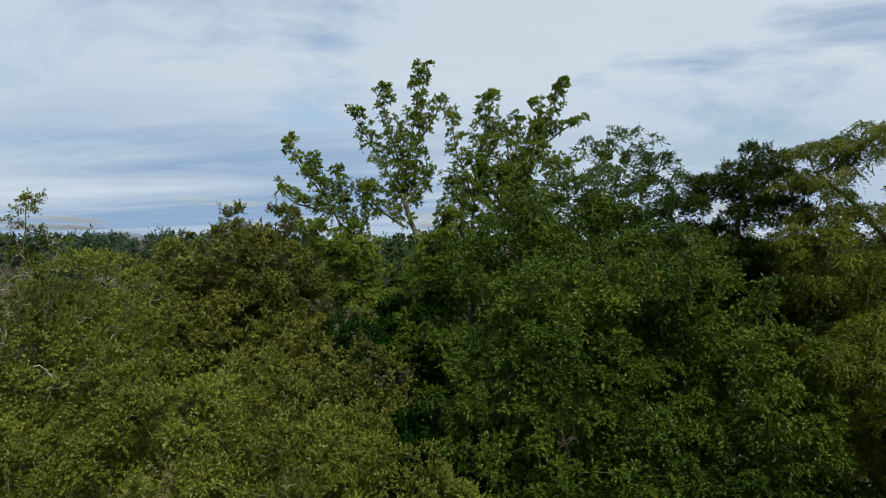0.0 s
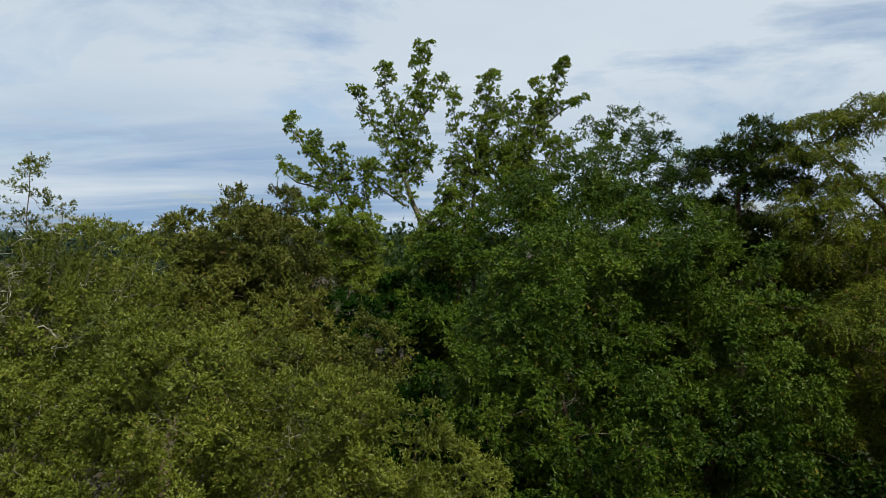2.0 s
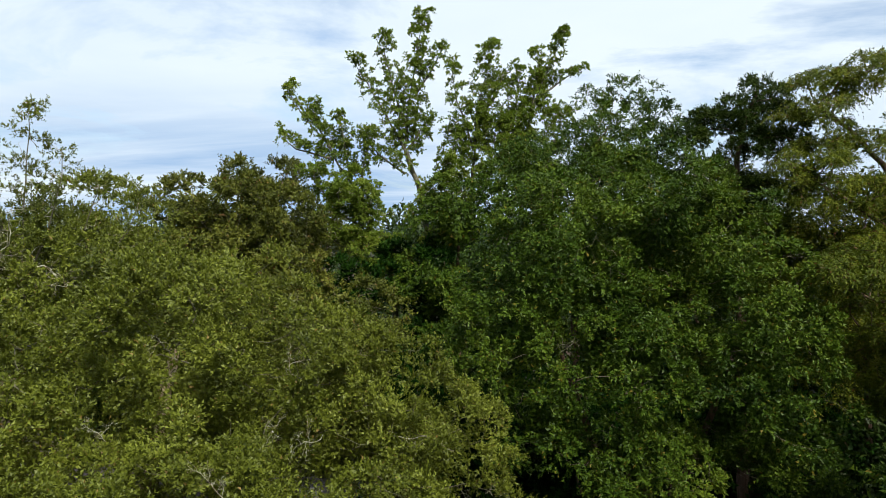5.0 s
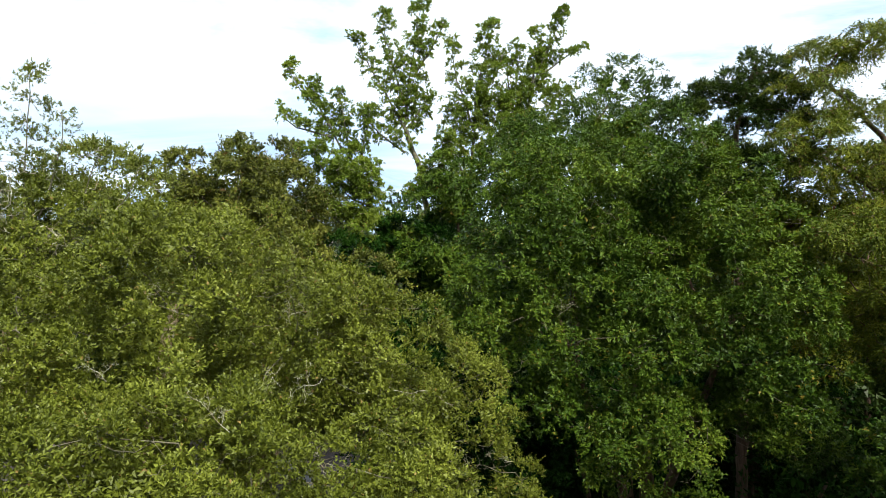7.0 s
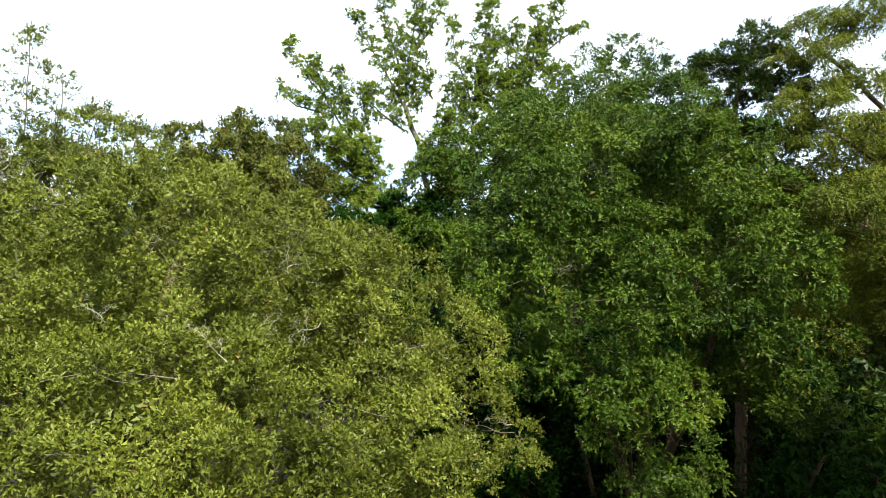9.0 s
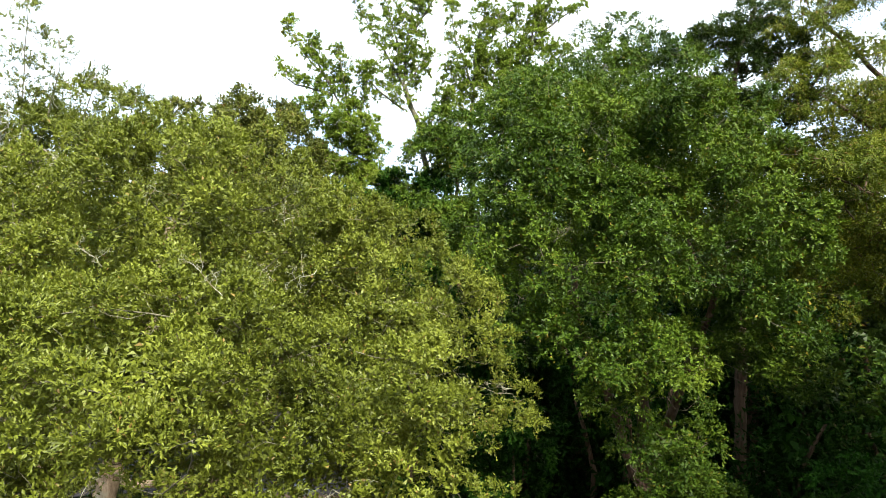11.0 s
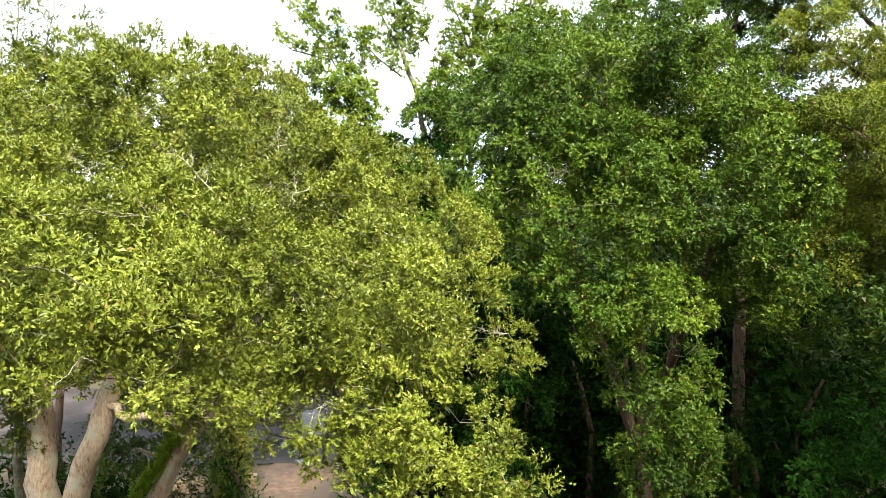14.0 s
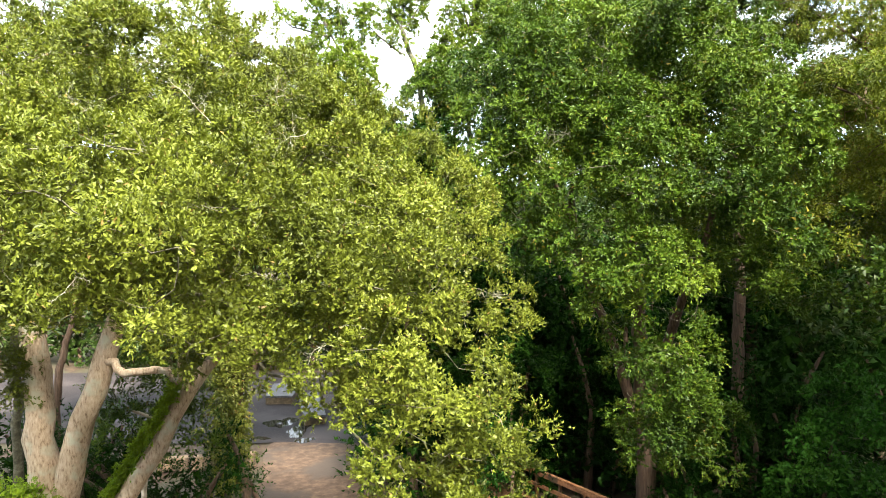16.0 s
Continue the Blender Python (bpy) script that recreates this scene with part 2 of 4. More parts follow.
def sprays(rng, at, out, size, twigs, per, length, width, lift=0.3, wild=0.75, flat=1.0, droop=0.0, tuft=0.35, slim=False):
    """Leafy twigs that fan out of each bough tip."""
    c = np.repeat(at, twigs, 0)
    o = np.repeat(out, twigs, 0)
    sz = np.repeat(size, twigs)[:, None]
    d = o * 0.7 + rng.normal(size=c.shape) * wild + np.array([0, 0, lift])
    d[:, 2] *= flat
    d = unit(d)
    start = c + rng.normal(size=c.shape) * sz * 0.12
    ln = sz * rng.uniform(0.5, 1.15, (len(c), 1))
    s = np.clip(np.linspace(tuft, 1.0, per)[None, :] + rng.normal(size=(len(c), per)) * 0.06, 0.1, 1.1)[:, :, None]
    pos = start[:, None, :] + d[:, None, :] * (ln[:, None, :] * s)
    pos[:, :, 2] -= (droop * ln * s[:, :, 0] ** 2)
    dd = np.repeat(d[:, None, :], per, 1)
    p = rng.normal(size=pos.shape)
    way = unit(dd * 0.8 + unit(p) * 0.62 - np.array([0, 0, droop * 0.4]))
    heart = c - o * sz * 0.35
    face = unit(pos - heart[:, None, :]) * 0.9 + np.array([0, 0, 0.35]) + rng.normal(size=pos.shape) * 0.26
    m = pos.shape[0] * per
    L = length * rng.uniform(0.65, 1.2, m)
    return leaves(pos.reshape(-1, 3), way.reshape(-1, 3), face.reshape(-1, 3), L, L * (width / length) * rng.uniform(0.8, 1.2, m), slim=slim)


def join(pieces):
    vs, fs, k = [], [], 0
    for v, f in pieces:
        vs.append(v)
        fs.append(f + k)
        k += len(v)
    return np.concatenate(vs), np.concatenate(fs)


def bough_tips(rng, lobes, spacing, back=0.5, rough=0.25, depth=0.3):
    """Where the boughs of a crown end, spread over its lobes, sparser below and, to fit the camera's view, on the far
    side.
    """
    lob = np.array(lobes, float)
    pts, outs = [], []
    for k, (x, y, z, a, b, c) in enumerate(lob):
        area = 4 * math.pi * (((a * b) ** 1.6 + (a * c) ** 1.6 + (b * c) ** 1.6) / 3) ** (1 / 1.6)
        n = max(6, int(area / spacing ** 2))
        i = np.arange(n) + 0.5
        ph, th = np.arccos(1 - 2 * i / n), math.pi * (1 + 5 ** 0.5) * i + rng.uniform(0, 6)
        u = np.stack([np.cos(th) * np.sin(ph), np.sin(th) * np.sin(ph), np.cos(ph)], 1)
        u = unit(u + rng.normal(size=u.shape) * 0.5 / math.sqrt(n) * 2)
        q = u * (a, b, c) + (x, y, z)
        wave = np.array([noise.noise(Vector(p) * 0.55 + Vector((k * 3.7, 0, 0))) + 0.6 * noise.noise(Vector(p) * 1.5) for p in q])
        r = 1 + rough * wave - depth * rng.random(n) ** 2
        q = (q - (x, y, z)) * r[:, None] + (x, y, z)
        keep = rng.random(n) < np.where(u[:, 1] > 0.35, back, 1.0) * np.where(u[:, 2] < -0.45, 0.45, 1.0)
        for j, o in enumerate(lob):
            if j != k:
                keep &= (((q - o[:3]) / (o[3:] * 0.86)) ** 2).sum(1) > 1
        pts.append(q[keep])
        outs.append(unit(u / np.array([a, b, c]))[keep])
    return np.concatenate(pts), np.concatenate(outs)


def billows(rng, lobes, size, back):
    """The smaller rounded heads that make up the lobes of a crown, with hollows between them."""
    lob = np.array(lobes, float)
    heads = []
    for k, (x, y, z, a, b, c) in enumerate(lob):
        area = 4 * math.pi * (((a * b) ** 1.6 + (a * c) ** 1.6 + (b * c) ** 1.6) / 3) ** (1 / 1.6)
        n = max(5, int(area / (size * 1.5) ** 2))
        i = np.arange(n) + 0.5
        ph, th = np.arccos(1 - 2 * i / n), math.pi * (1 + 5 ** 0.5) * i + rng.uniform(0, 6)
        u = unit(np.stack([np.cos(th) * np.sin(ph), np.sin(th) * np.sin(ph), np.cos(ph)], 1) + rng.normal(size=(n, 3)) * 0.22)
        for d in u:
            r = size * rng.uniform(0.65, 1.25)
            q = np.array([x, y, z]) + d * np.maximum(np.array([a, b, c]) - r * 0.75, 0.1) * rng.uniform(0.86, 1.06)
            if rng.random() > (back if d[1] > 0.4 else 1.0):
                continue
            if all((((q - o[:3]) / (o[3:] * 0.80)) ** 2).sum() > 1 for j, o in enumerate(lob) if j != k):
                heads.append((*q, r, r, r * 0.8))
    return heads


def ring_tube(path, radii, sides, rng):
    """A tube along a path. Returns corners and four-sided faces."""
    path, radii = np.asarray(path), np.asarray(radii)
    t = unit(np.gradient(path, axis=0))
    ref = np.where(np.abs(t[:, 2:3]) < 0.9, np.array([[0, 0, 1.0]]), np.array([[1.0, 0, 0]]))
    ref = np.repeat(ref[:1], len(t), 0)
    a = unit(np.cross(t, ref))
    b = np.cross(t, a)
    ang = np.linspace(0, 2 * math.pi, sides, endpoint=False)
    ring = a[:, None] * np.cos(ang)[None, :, None] + b[:, None] * np.sin(ang)[None, :, None]
    wob = 1 + rng.normal(size=(len(path), sides, 1)) * (0.05 if sides > 5 else 0)
    v = path[:, None] + ring * radii[:, None, None] * wob
    k = np.arange(len(path) - 1)[:, None] * sides
    j = np.arange(sides)[None]
    j2 = (j + 1) % sides
    f = np.stack([k + j, k + j2, k + sides + j2, k + sides + j], -1).reshape(-1, 4)
    return v.reshape(-1, 3), f


def fine_path(points, step, rng, jitter):
    """A bent line through the points, refined, with small crooks."""
    p = np.array(points, float)
    out = []
    for i in range(len(p) - 1):
        p0, p1, p2, p3 = p[max(i - 1, 0)], p[i], p[i + 1], p[min(i + 2, len(p) - 1)]
        n = max(2, int(np.linalg.norm(p2 - p1) / step))
        for s in np.linspace(0, 1, n, endpoint=False):
            out.append(0.5 * ((2 * p1) + (p2 - p0) * s + (2 * p0 - 5 * p1 + 4 * p2 - p3) * s * s + (3 * p1 - p0 - 3 * p2 + p3) * s ** 3))
    out.append(p[-1])
    out = np.array(out)
    out[1:-1] += rng.normal(size=out[1:-1].shape) * jitter
    return out


def limbs_of(rng, stems, stem_radii, tips, tip_r, crook=0.12, power=2.3):
    """Grows limbs from the stems to every bough tip. Returns for each chain its path, radii and root chain."""
    pos, par, base_r = [], [], []
    for path, (r0, r1) in zip(stems, stem_radii):
        first = len(pos)
        if first:
            near = int(np.argmin(((np.array(pos) - path[0]) ** 2).sum(1)))
        for i, p in enumerate(path):
            pos.append(p)
            par.append(-1 if not (first or i) else (near if i == 0 else len(pos) - 2))
            base_r.append(r0 + (r1 - r0) * i / (len(path) - 1))
    n_stem = len(pos)
    cap = n_stem + len(tips) * 12
    P = np.zeros((cap, 3))
    P[:n_stem] = pos
    reach = np.zeros(cap)
    n = n_stem
    dist = np.min(np.linalg.norm(tips[:, None] - P[None, :n_stem], axis=2), 1)
    low = P[:n_stem, 2].max() * 0.35
    reach[:n_stem] = np.where(P[:n_stem, 2] < low, 4.0, 0.0)
    for k in np.argsort(dist):
        c = tips[k]
        d = np.linalg.norm(P[:n] - c, axis=1)
        cost = d + 0.30 * reach[:n] + 0.8 * np.maximum(0, P[:n, 2] - c[2] - 0.3)
        a = int(np.argmin(cost))
        L = d[a]
        m = min(11, max(2, int(L / 0.3)))
        prev = a
        bend = rng.normal(size=3) * crook * L * 0.6 - np.array([0, 0, 0.05 * L])
        for i in range(1, m + 1):
            s = i / m
            q = P[a] + (c - P[a]) * s + bend * math.sin(math.pi * s) + (rng.normal(size=3) * crook * 0.35 if i < m else 0)
            P[n] = q
            par.append(prev)
            base_r.append(0.0)
            reach[n] = reach[a] + L * s
            prev = n
            n += 1
    weight = np.zeros(n)
    kids = [[] for _ in range(n)]
    for i, p in enumerate(par):
        if p >= 0:
            kids[p].append(i)
    for i in range(n - 1, -1, -1):
        if not kids[i] and i >= n_stem:
            weight[i] = 1
        if par[i] >= 0 and i >= n_stem:
            weight[par[i]] += weight[i]
    R = np.maximum(tip_r * np.maximum(weight, 1) ** (1 / power), 0)
    chains = []
    for i in range(n_stem, n):
        p = par[i]
        first = p < n_stem or max((k for k in kids[p] if k >= n_stem), key=lambda k: weight[k]) != i
        if first:
            ids, j = [p, i], i
            while kids[j]:
                j = max(kids[j], key=lambda k: weight[k])
                ids.append(j)
            rr = R[ids].copy()
            rr[0] = rr[1]
            rr[-1] = tip_r * 0.5
            chains.append((P[ids], rr, i, p))
    lead = np.full(n, -1)
    for i in range(n_stem, n):
        lead[i] = i if par[i] < n_stem else lead[par[i]]
    return [(path, rr, int(lead[i])) for path, rr, i, p in chains]


def inner_leaves(rng, lobes, per_area, length):
    """The shaded leaves inside a crown."""
    vs = []
    for x, y, z, a, b, c in lobes:
        n = int(4.2 * math.pi * ((a * b + a * c + b * c) / 3) * per_area)
        u = unit(rng.normal(size=(n, 3)))
        q = u * (a, b, c) * rng.uniform(0.25, 0.62, (n, 1)) + (x, y, z)
        L = length * rng.uniform(0.7, 1.2, n)
        vs.append(leaves(q, unit(rng.normal(size=(n, 3))), u + rng.normal(size=(n, 3)) * 0.4, L, L * 0.42, slim=True))
    return join(vs)


def tree(name, label, category, stems, radii, lobes, spacing, bough, count, clump, leafspec, leaf_mat, bark, seed, back=0.5, rough=0.25, depth=0.3, inner=55, inner_len=0.2, tip_r=0.0045, thick=0.045, sides=5, group="", bare=0.0, limb_crook=0.12, flat=0.65, limb_bark=None, near=None, hollow=0.0, dead=0, ends=None, heads=0.0):
    """A tree: trunk (or trunks), limbs and a crown of single leaves in sprays round the ends of the boughs."""
    rng = np.random.default_rng(seed)
    base = np.array(stems[0][0], float)
    top = new(name)
    top.location = base
    tagged(top, label, category, group)
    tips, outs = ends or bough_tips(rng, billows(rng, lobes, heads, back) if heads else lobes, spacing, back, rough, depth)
    # each bough ends in a small dome of sprays
    big = bough * rng.uniform(0.65, 1.3, len(tips))
    u = unit(rng.normal(size=(len(tips), count, 3)) * 0.8 + outs[:, None] * 0.75 + np.array([0, 0, 0.35]))
    sub = tips[:, None] + u * np.array([1, 1, flat]) * big[:, None, None] * rng.uniform(0.55, 1.0, (len(tips), count, 1))
    sub, sub_out = sub.reshape(-1, 3), u.reshape(-1, 3)
    paths = [fine_path(s, 0.5, rng, 0.03) for s in stems]
    for i, (p, (r0, r1)) in enumerate(zip(paths, radii)):
        rr = np.linspace(r0, r1, len(p))
        if i == 0:
            rr[:3] *= np.array([1.5, 1.22, 1.08])[: len(rr[:3])]
        v, f = ring_tube(p, rr, 12, rng)
        smooth(mesh_object("trunk", v - base, f, bark, top))
    some = sub[rng.random(len(sub)) < 0.12]
    grown = limbs_of(rng, paths, radii, np.concatenate([tips, some]), tip_r, limb_crook)
    byroot = {}
    for path, rr, lead in grown:
        byroot.setdefault(lead, []).append((path, rr))
    small = []
    for lead, chains in byroot.items():
        geo = [ring_tube(p, r, sides if r.max() > 0.03 else 3, rng) for p, r in chains]
        if max(r.max() for _, r in chains) >= thick:
            v, f = join(geo)
            smooth(mesh_object("limb", v - base, f, limb_bark or BARK_TWIG, top))
        else:
            small += geo
    if small:
        v, f = join(small)
        tagged(mesh_object("twig", v - base, f, limb_bark or BARK_TWIG, top), kind="stuff")
    live = np.repeat(rng.random(len(tips)) >= bare, count)
    if hollow:
        gap = np.array([noise.noise(Vector(p) * 0.62) + 0.55 * noise.noise(Vector(p) * 1.5 + Vector((9, 4, 2))) for p in sub])
        open_at = gap < np.quantile(gap, hollow)
        live &= ~open_at
        front = np.flatnonzero(open_at & (sub_out[:, 1] < -0.25))
        for k, i in enumerate(rng.choice(front, min(dead, len(front)), replace=False)):
            dead_branch(top, sub[i] - sub_out[i] * 0.7, sub_out[i] * 0.6 + rng.normal(size=3) * 0.7, rng.uniform(0.9, 1.7), seed * 100 + k, None, rng.uniform(0.011, 0.018))
    size = clump * rng.uniform(0.7, 1.3, len(sub))
    mid = np.array(lobes, float)
    home = np.argmin((((sub[:, None] - mid[None, :, :3]) / mid[None, :, 3:]) ** 2).sum(2), 1)
    crown = None
    if inner:
        v, f = inner_leaves(rng, lobes, inner, inner_len)
        crown = tagged(mesh_object("crown", v - base, f, leaf_mat, top), kind="stuff")
    for k in range(len(lobes)):
        here = live & (home == k)
        pieces = []
        for close in (True, False):
            pick = here & ((sub[:, 1] < near) == close) if near else here & (not close)
            if pick.any():
                spec = dict(leafspec, slim=False, width=leafspec["width"] * 0.85) if close else leafspec
                pieces.append(sprays(rng, sub[pick], sub_out[pick], size[pick], **spec))
        if pieces:
            v, f = join(pieces)
            ob = tagged(mesh_object("bough" if crown else "crown", v - base, f, leaf_mat, crown or top), kind="stuff")
            crown = crown or ob
    return top


# ---- ground ----
def ground():
    g = np.concatenate([-np.geomspace(2500, 3, 40), np.linspace(-2, 2, 9), np.geomspace(3, 2500, 40)])
    X, Y = np.meshgrid(g, g + 20)
    Z = np.array([0.10 * noise.noise(Vector((x * 0.15, y * 0.15, 0))) if abs(x) < 200 else 0.0 for x, y in zip(X.ravel(), Y.ravel())])
    k = len(g)
    i = (np.arange(k - 1)[:, None] * k + np.arange(k - 1)[None]).ravel()
    f = np.stack([i, i + 1, i + k + 1, i + k], 1)
    ob = smooth(mesh_object("ground", np.stack([X.ravel(), Y.ravel(), Z], 1), f, SOIL))
    tagged(ob, "bare brown soil with leaf litter and low growth", "ground", kind="structure")


ground()

# ---- trees ----
def dead_branch(tree_ob, at, way, size, seed, mat=None, r=0.009):
    """A bare crooked branch with forks, grey with lichen."""
    rng = np.random.default_rng(seed)
    geo = []

    def grow(p, d, length, r, level):
        n = 7
        pts = [p]
        for _ in range(n):
            d = unit(d + rng.normal(size=3) * 0.36)
            p = p + d * length / n
            pts.append(p)
            if level < 3 and rng.random() < (0.7 if level < 2 else 0.3):
                grow(p, unit(d + rng.normal(size=3) * 0.8), length * rng.uniform(0.35, 0.6), r * 0.62, level + 1)
        geo.append(ring_tube(np.array(pts), np.linspace(r, r * 0.45, len(pts)), 4 if level < 2 else 3, rng))

    size *= 0.7
    grow(np.array(at, float), unit(np.array(way, float)), size, r * size ** 0.5, 0)
    v, f = join(geo)
    smooth(mesh_object("dead_branch", v - np.array(tree_ob.location), f, mat or BARK_LICHEN, tree_ob, "bare branch grey with lichen"))


OAK_SPEC = dict(twigs=9, per=10, length=0.070, width=0.033, lift=0.55, wild=0.62, tuft=0.38, slim=True)
oak = tree("live_oak", "old live oak, three leaning trunks, yellow-green leaves and lichen", "tree",
     [[(-8.1, 13.8, 0), (-8.15, 13.7, 2.5), (-8.19, 13.5, 5.0), (-8.26, 13.5, 7.0), (-8.35, 13.5, 8.5), (-8.7, 13.2, 11.0), (-8.4, 12.8, 12.6)],
      [(-8.1, 13.7, 3.4), (-7.9, 13.6, 4.4), (-7.62, 13.5, 5.3), (-7.27, 13.5, 6.54), (-6.83, 13.5, 7.8), (-6.1, 13.5, 10.0), (-5.6, 13.8, 13.0)],
      [(-8.0, 13.7, 2.6), (-7.3, 13.5, 3.6), (-6.46, 13.5, 4.87), (-5.75, 13.5, 5.95), (-5.05, 13.5, 7.1), (-4.3, 13.7, 8.4), (-3.6, 14.2, 9.8)],
      [(-6.85, 13.45, 7.8), (-6.6, 13.35, 7.72), (-6.3, 13.25, 7.55), (-5.83, 13.2, 7.63), (-5.37, 13.15, 7.61), (-5.12, 13.1, 7.35), (-4.95, 12.8, 7.9), (-3.6, 10.8, 9.4)],
      [(-8.2, 13.7, 3.6), (-8.9, 13.3, 4.5), (-9.2, 13.0, 5.1)]],
     [(0.42, 0.14), (0.32, 0.10), (0.27, 0.08), (0.095, 0.045), (0.26, 0.17)],
     [(-5.5, 14.0, 12.0, 3.5, 3.6, 3.0), (-8.5, 12.5, 11.6, 2.7, 2.9, 2.6), (-2.6, 14.5, 11.2, 2.5, 2.5, 2.5), (-0.4, 15.2, 10.3, 1.6, 1.8, 2.1), (1.35, 15.8, 8.3, 0.5, 0.6, 0.9),
      (-4.5, 9.4, 10.4, 2.6, 2.4, 1.75), (-8.0, 9.0, 10.6, 2.5, 2.5, 2.1), (-1.1, 10.8, 9.3, 1.5, 1.8, 2.1), (0.4, 10.9, 5.9, 0.95, 1.3, 2.1), (-0.3, 10.7, 7.7, 1.1, 1.2, 1.3), (-3.3, 10.4, 9.2, 1.5, 1.5, 1.1), (-4.2, 13.1, 8.4, 1.0, 0.8, 0.8), (-5.6, 8.6, 9.75, 1.5, 1.2, 0.8), (-2.1, 10.2, 9.2, 1.2, 1.4, 1.1), (0.6, 10.6, 7.2, 0.6, 0.9, 1.1)],
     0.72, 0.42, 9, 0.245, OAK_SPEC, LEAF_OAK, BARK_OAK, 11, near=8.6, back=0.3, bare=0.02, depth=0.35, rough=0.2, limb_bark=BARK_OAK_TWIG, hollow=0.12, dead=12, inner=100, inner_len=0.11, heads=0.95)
for k, (at, way, size) in enumerate([((-2.0, 10.8, 12.1), (0.1, -0.4, -0.9), 0.9), ((-2.8, 8.5, 11.9), (-0.3, -0.5, 0.6), 0.8), ((0.3, 16.0, 9.3), (0.8, -0.5, -0.2), 1.0),
                                     ((-7.0, 11.9, 13.6), (-0.3, -0.5, 0.4), 0.9), ((-5.0, 12.0, 13.4), (0.2, -0.5, 0.5), 0.8), ((-5.2, 10.1, 12.2), (-0.2, -0.6, 0.5), 0.7),
                                     ((-3.9, 7.2, 10.1), (0.3, -0.6, -0.6), 0.55), ((-6.2, 7.9, 10.0), (0.2, -0.4, -0.8), 0.4), ((-3.0, 11.8, 11.9), (-0.4, -0.5, 0.3), 0.8), ((-5.0, 12.4, 7.8), (0.5, -0.5, 0.6), 0.8)]):
    dead_branch(oak, at, way, size, 60 + k)
oak_back = tree("live_oak", "lichen-grey live oak with a thin open top", "tree",
     [[(-12.5, 17.0, 0), (-12.2, 17.0, 4.0), (-11.7, 17.2, 9.0), (-11.2, 17.2, 12.5), (-10.9, 17.4, 14.0)]], [(0.40, 0.08)],
     [(-10.8, 17.0, 13.4, 2.9, 2.5, 2.6), (-10.5, 15.0, 13.2, 1.6, 1.3, 1.8), (-10.4, 20.4, 15.2, 2.4, 2.0, 1.8), (-12.6, 13.5, 12.0, 2.9, 2.9, 2.8), (-13.5, 17.5, 12.3, 2.9, 2.9, 2.8)],
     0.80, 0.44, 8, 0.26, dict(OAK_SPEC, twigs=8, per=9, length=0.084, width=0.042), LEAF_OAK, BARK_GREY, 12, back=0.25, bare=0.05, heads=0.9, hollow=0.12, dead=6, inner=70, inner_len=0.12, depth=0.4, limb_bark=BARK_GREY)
for k, (at, way, size, r) in enumerate([((-11.0, 15.0, 14.6), (0.9, -0.3, 0.15), 2.2, 0.018), ((-10.9, 15.0, 14.9), (0.5, -0.4, 0.7), 1.5, 0.014), ((-9.4, 15.4, 14.6), (0.8, -0.4, 0.0), 1.6, 0.018)]):
    dead_branch(oak_back, at, way, size, 80 + k, None, r)
BROAD_SPEC = dict(twigs=9, per=9, length=0.094, width=0.042, lift=0.2, wild=0.65, droop=0.25, tuft=0.35, slim=True)
broad = tree("hardwood_tree", "broad rounded hardwood with dense small deep-green leaves", "tree",
     [[(7.0, 22.0, 0), (6.8, 21.8, 4.0), (6.3, 21.2, 9.0), (6.0, 20.7, 14.0)], [(6.85, 21.8, 3.5), (5.4, 21.2, 7.0), (3.4, 20.0, 12.0)], [(6.8, 21.7, 4.5), (7.4, 20.2, 8.0), (8.4, 19.2, 12.0)]],
     [(0.38, 0.07), (0.2, 0.06), (0.2, 0.06)],
     [(5.6, 20.2, 14.4, 3.5, 3.0, 3.1), (6.1, 18.7, 15.9, 1.9, 1.5, 1.9), (3.0, 18.4, 14.6, 2.0, 2.0, 2.3), (7.9, 18.6, 14.4, 1.5, 1.9, 2.1), (1.9, 17.9, 12.6, 1.3, 1.5, 1.8), (8.4, 17.6, 12.2, 1.5, 1.8, 1.9),
      (4.6, 17.8, 12.2, 2.0, 2.0, 2.0), (2.9, 17.7, 10.4, 1.5, 1.6, 1.6), (9.0, 17.2, 10.6, 1.1, 1.4, 1.1), (6.8, 18.2, 11.2, 1.2, 1.2, 1.2), (4.9, 17.6, 9.2, 1.8, 1.6, 1.6), (5.9, 17.8, 6.9, 1.0, 1.0, 1.5), (6.2, 18.0, 5.0, 1.0, 0.9, 1.3), (7.4, 18.6, 4.4, 1.0, 0.9, 1.0), (9.2, 18.6, 9.1, 1.5, 1.2, 1.2)],
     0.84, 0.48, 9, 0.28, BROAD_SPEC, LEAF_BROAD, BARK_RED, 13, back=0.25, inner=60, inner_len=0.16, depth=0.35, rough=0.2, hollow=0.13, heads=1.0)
for k, (at, way, size) in enumerate([((2.8, 16.3, 12.4), (0, -0.2, 1), 1.1), ((5.4, 17.9, 12.0), (0.1, -0.3, -0.8), 1.0), ((6.7, 18.5, 11.0), (0.1, -0.2, -0.9), 0.9)]):
    dead_branch(broad, at, way, size, 90 + k, BARK_OAK_TWIG)
tree("hardwood_tree", "slender young hardwood draped with shade-darkened green leaves", "tree",
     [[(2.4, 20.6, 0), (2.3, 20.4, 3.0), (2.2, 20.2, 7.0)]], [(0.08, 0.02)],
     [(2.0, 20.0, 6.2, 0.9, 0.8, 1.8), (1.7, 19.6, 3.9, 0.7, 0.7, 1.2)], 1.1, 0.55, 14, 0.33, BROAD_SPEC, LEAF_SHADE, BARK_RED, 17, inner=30)
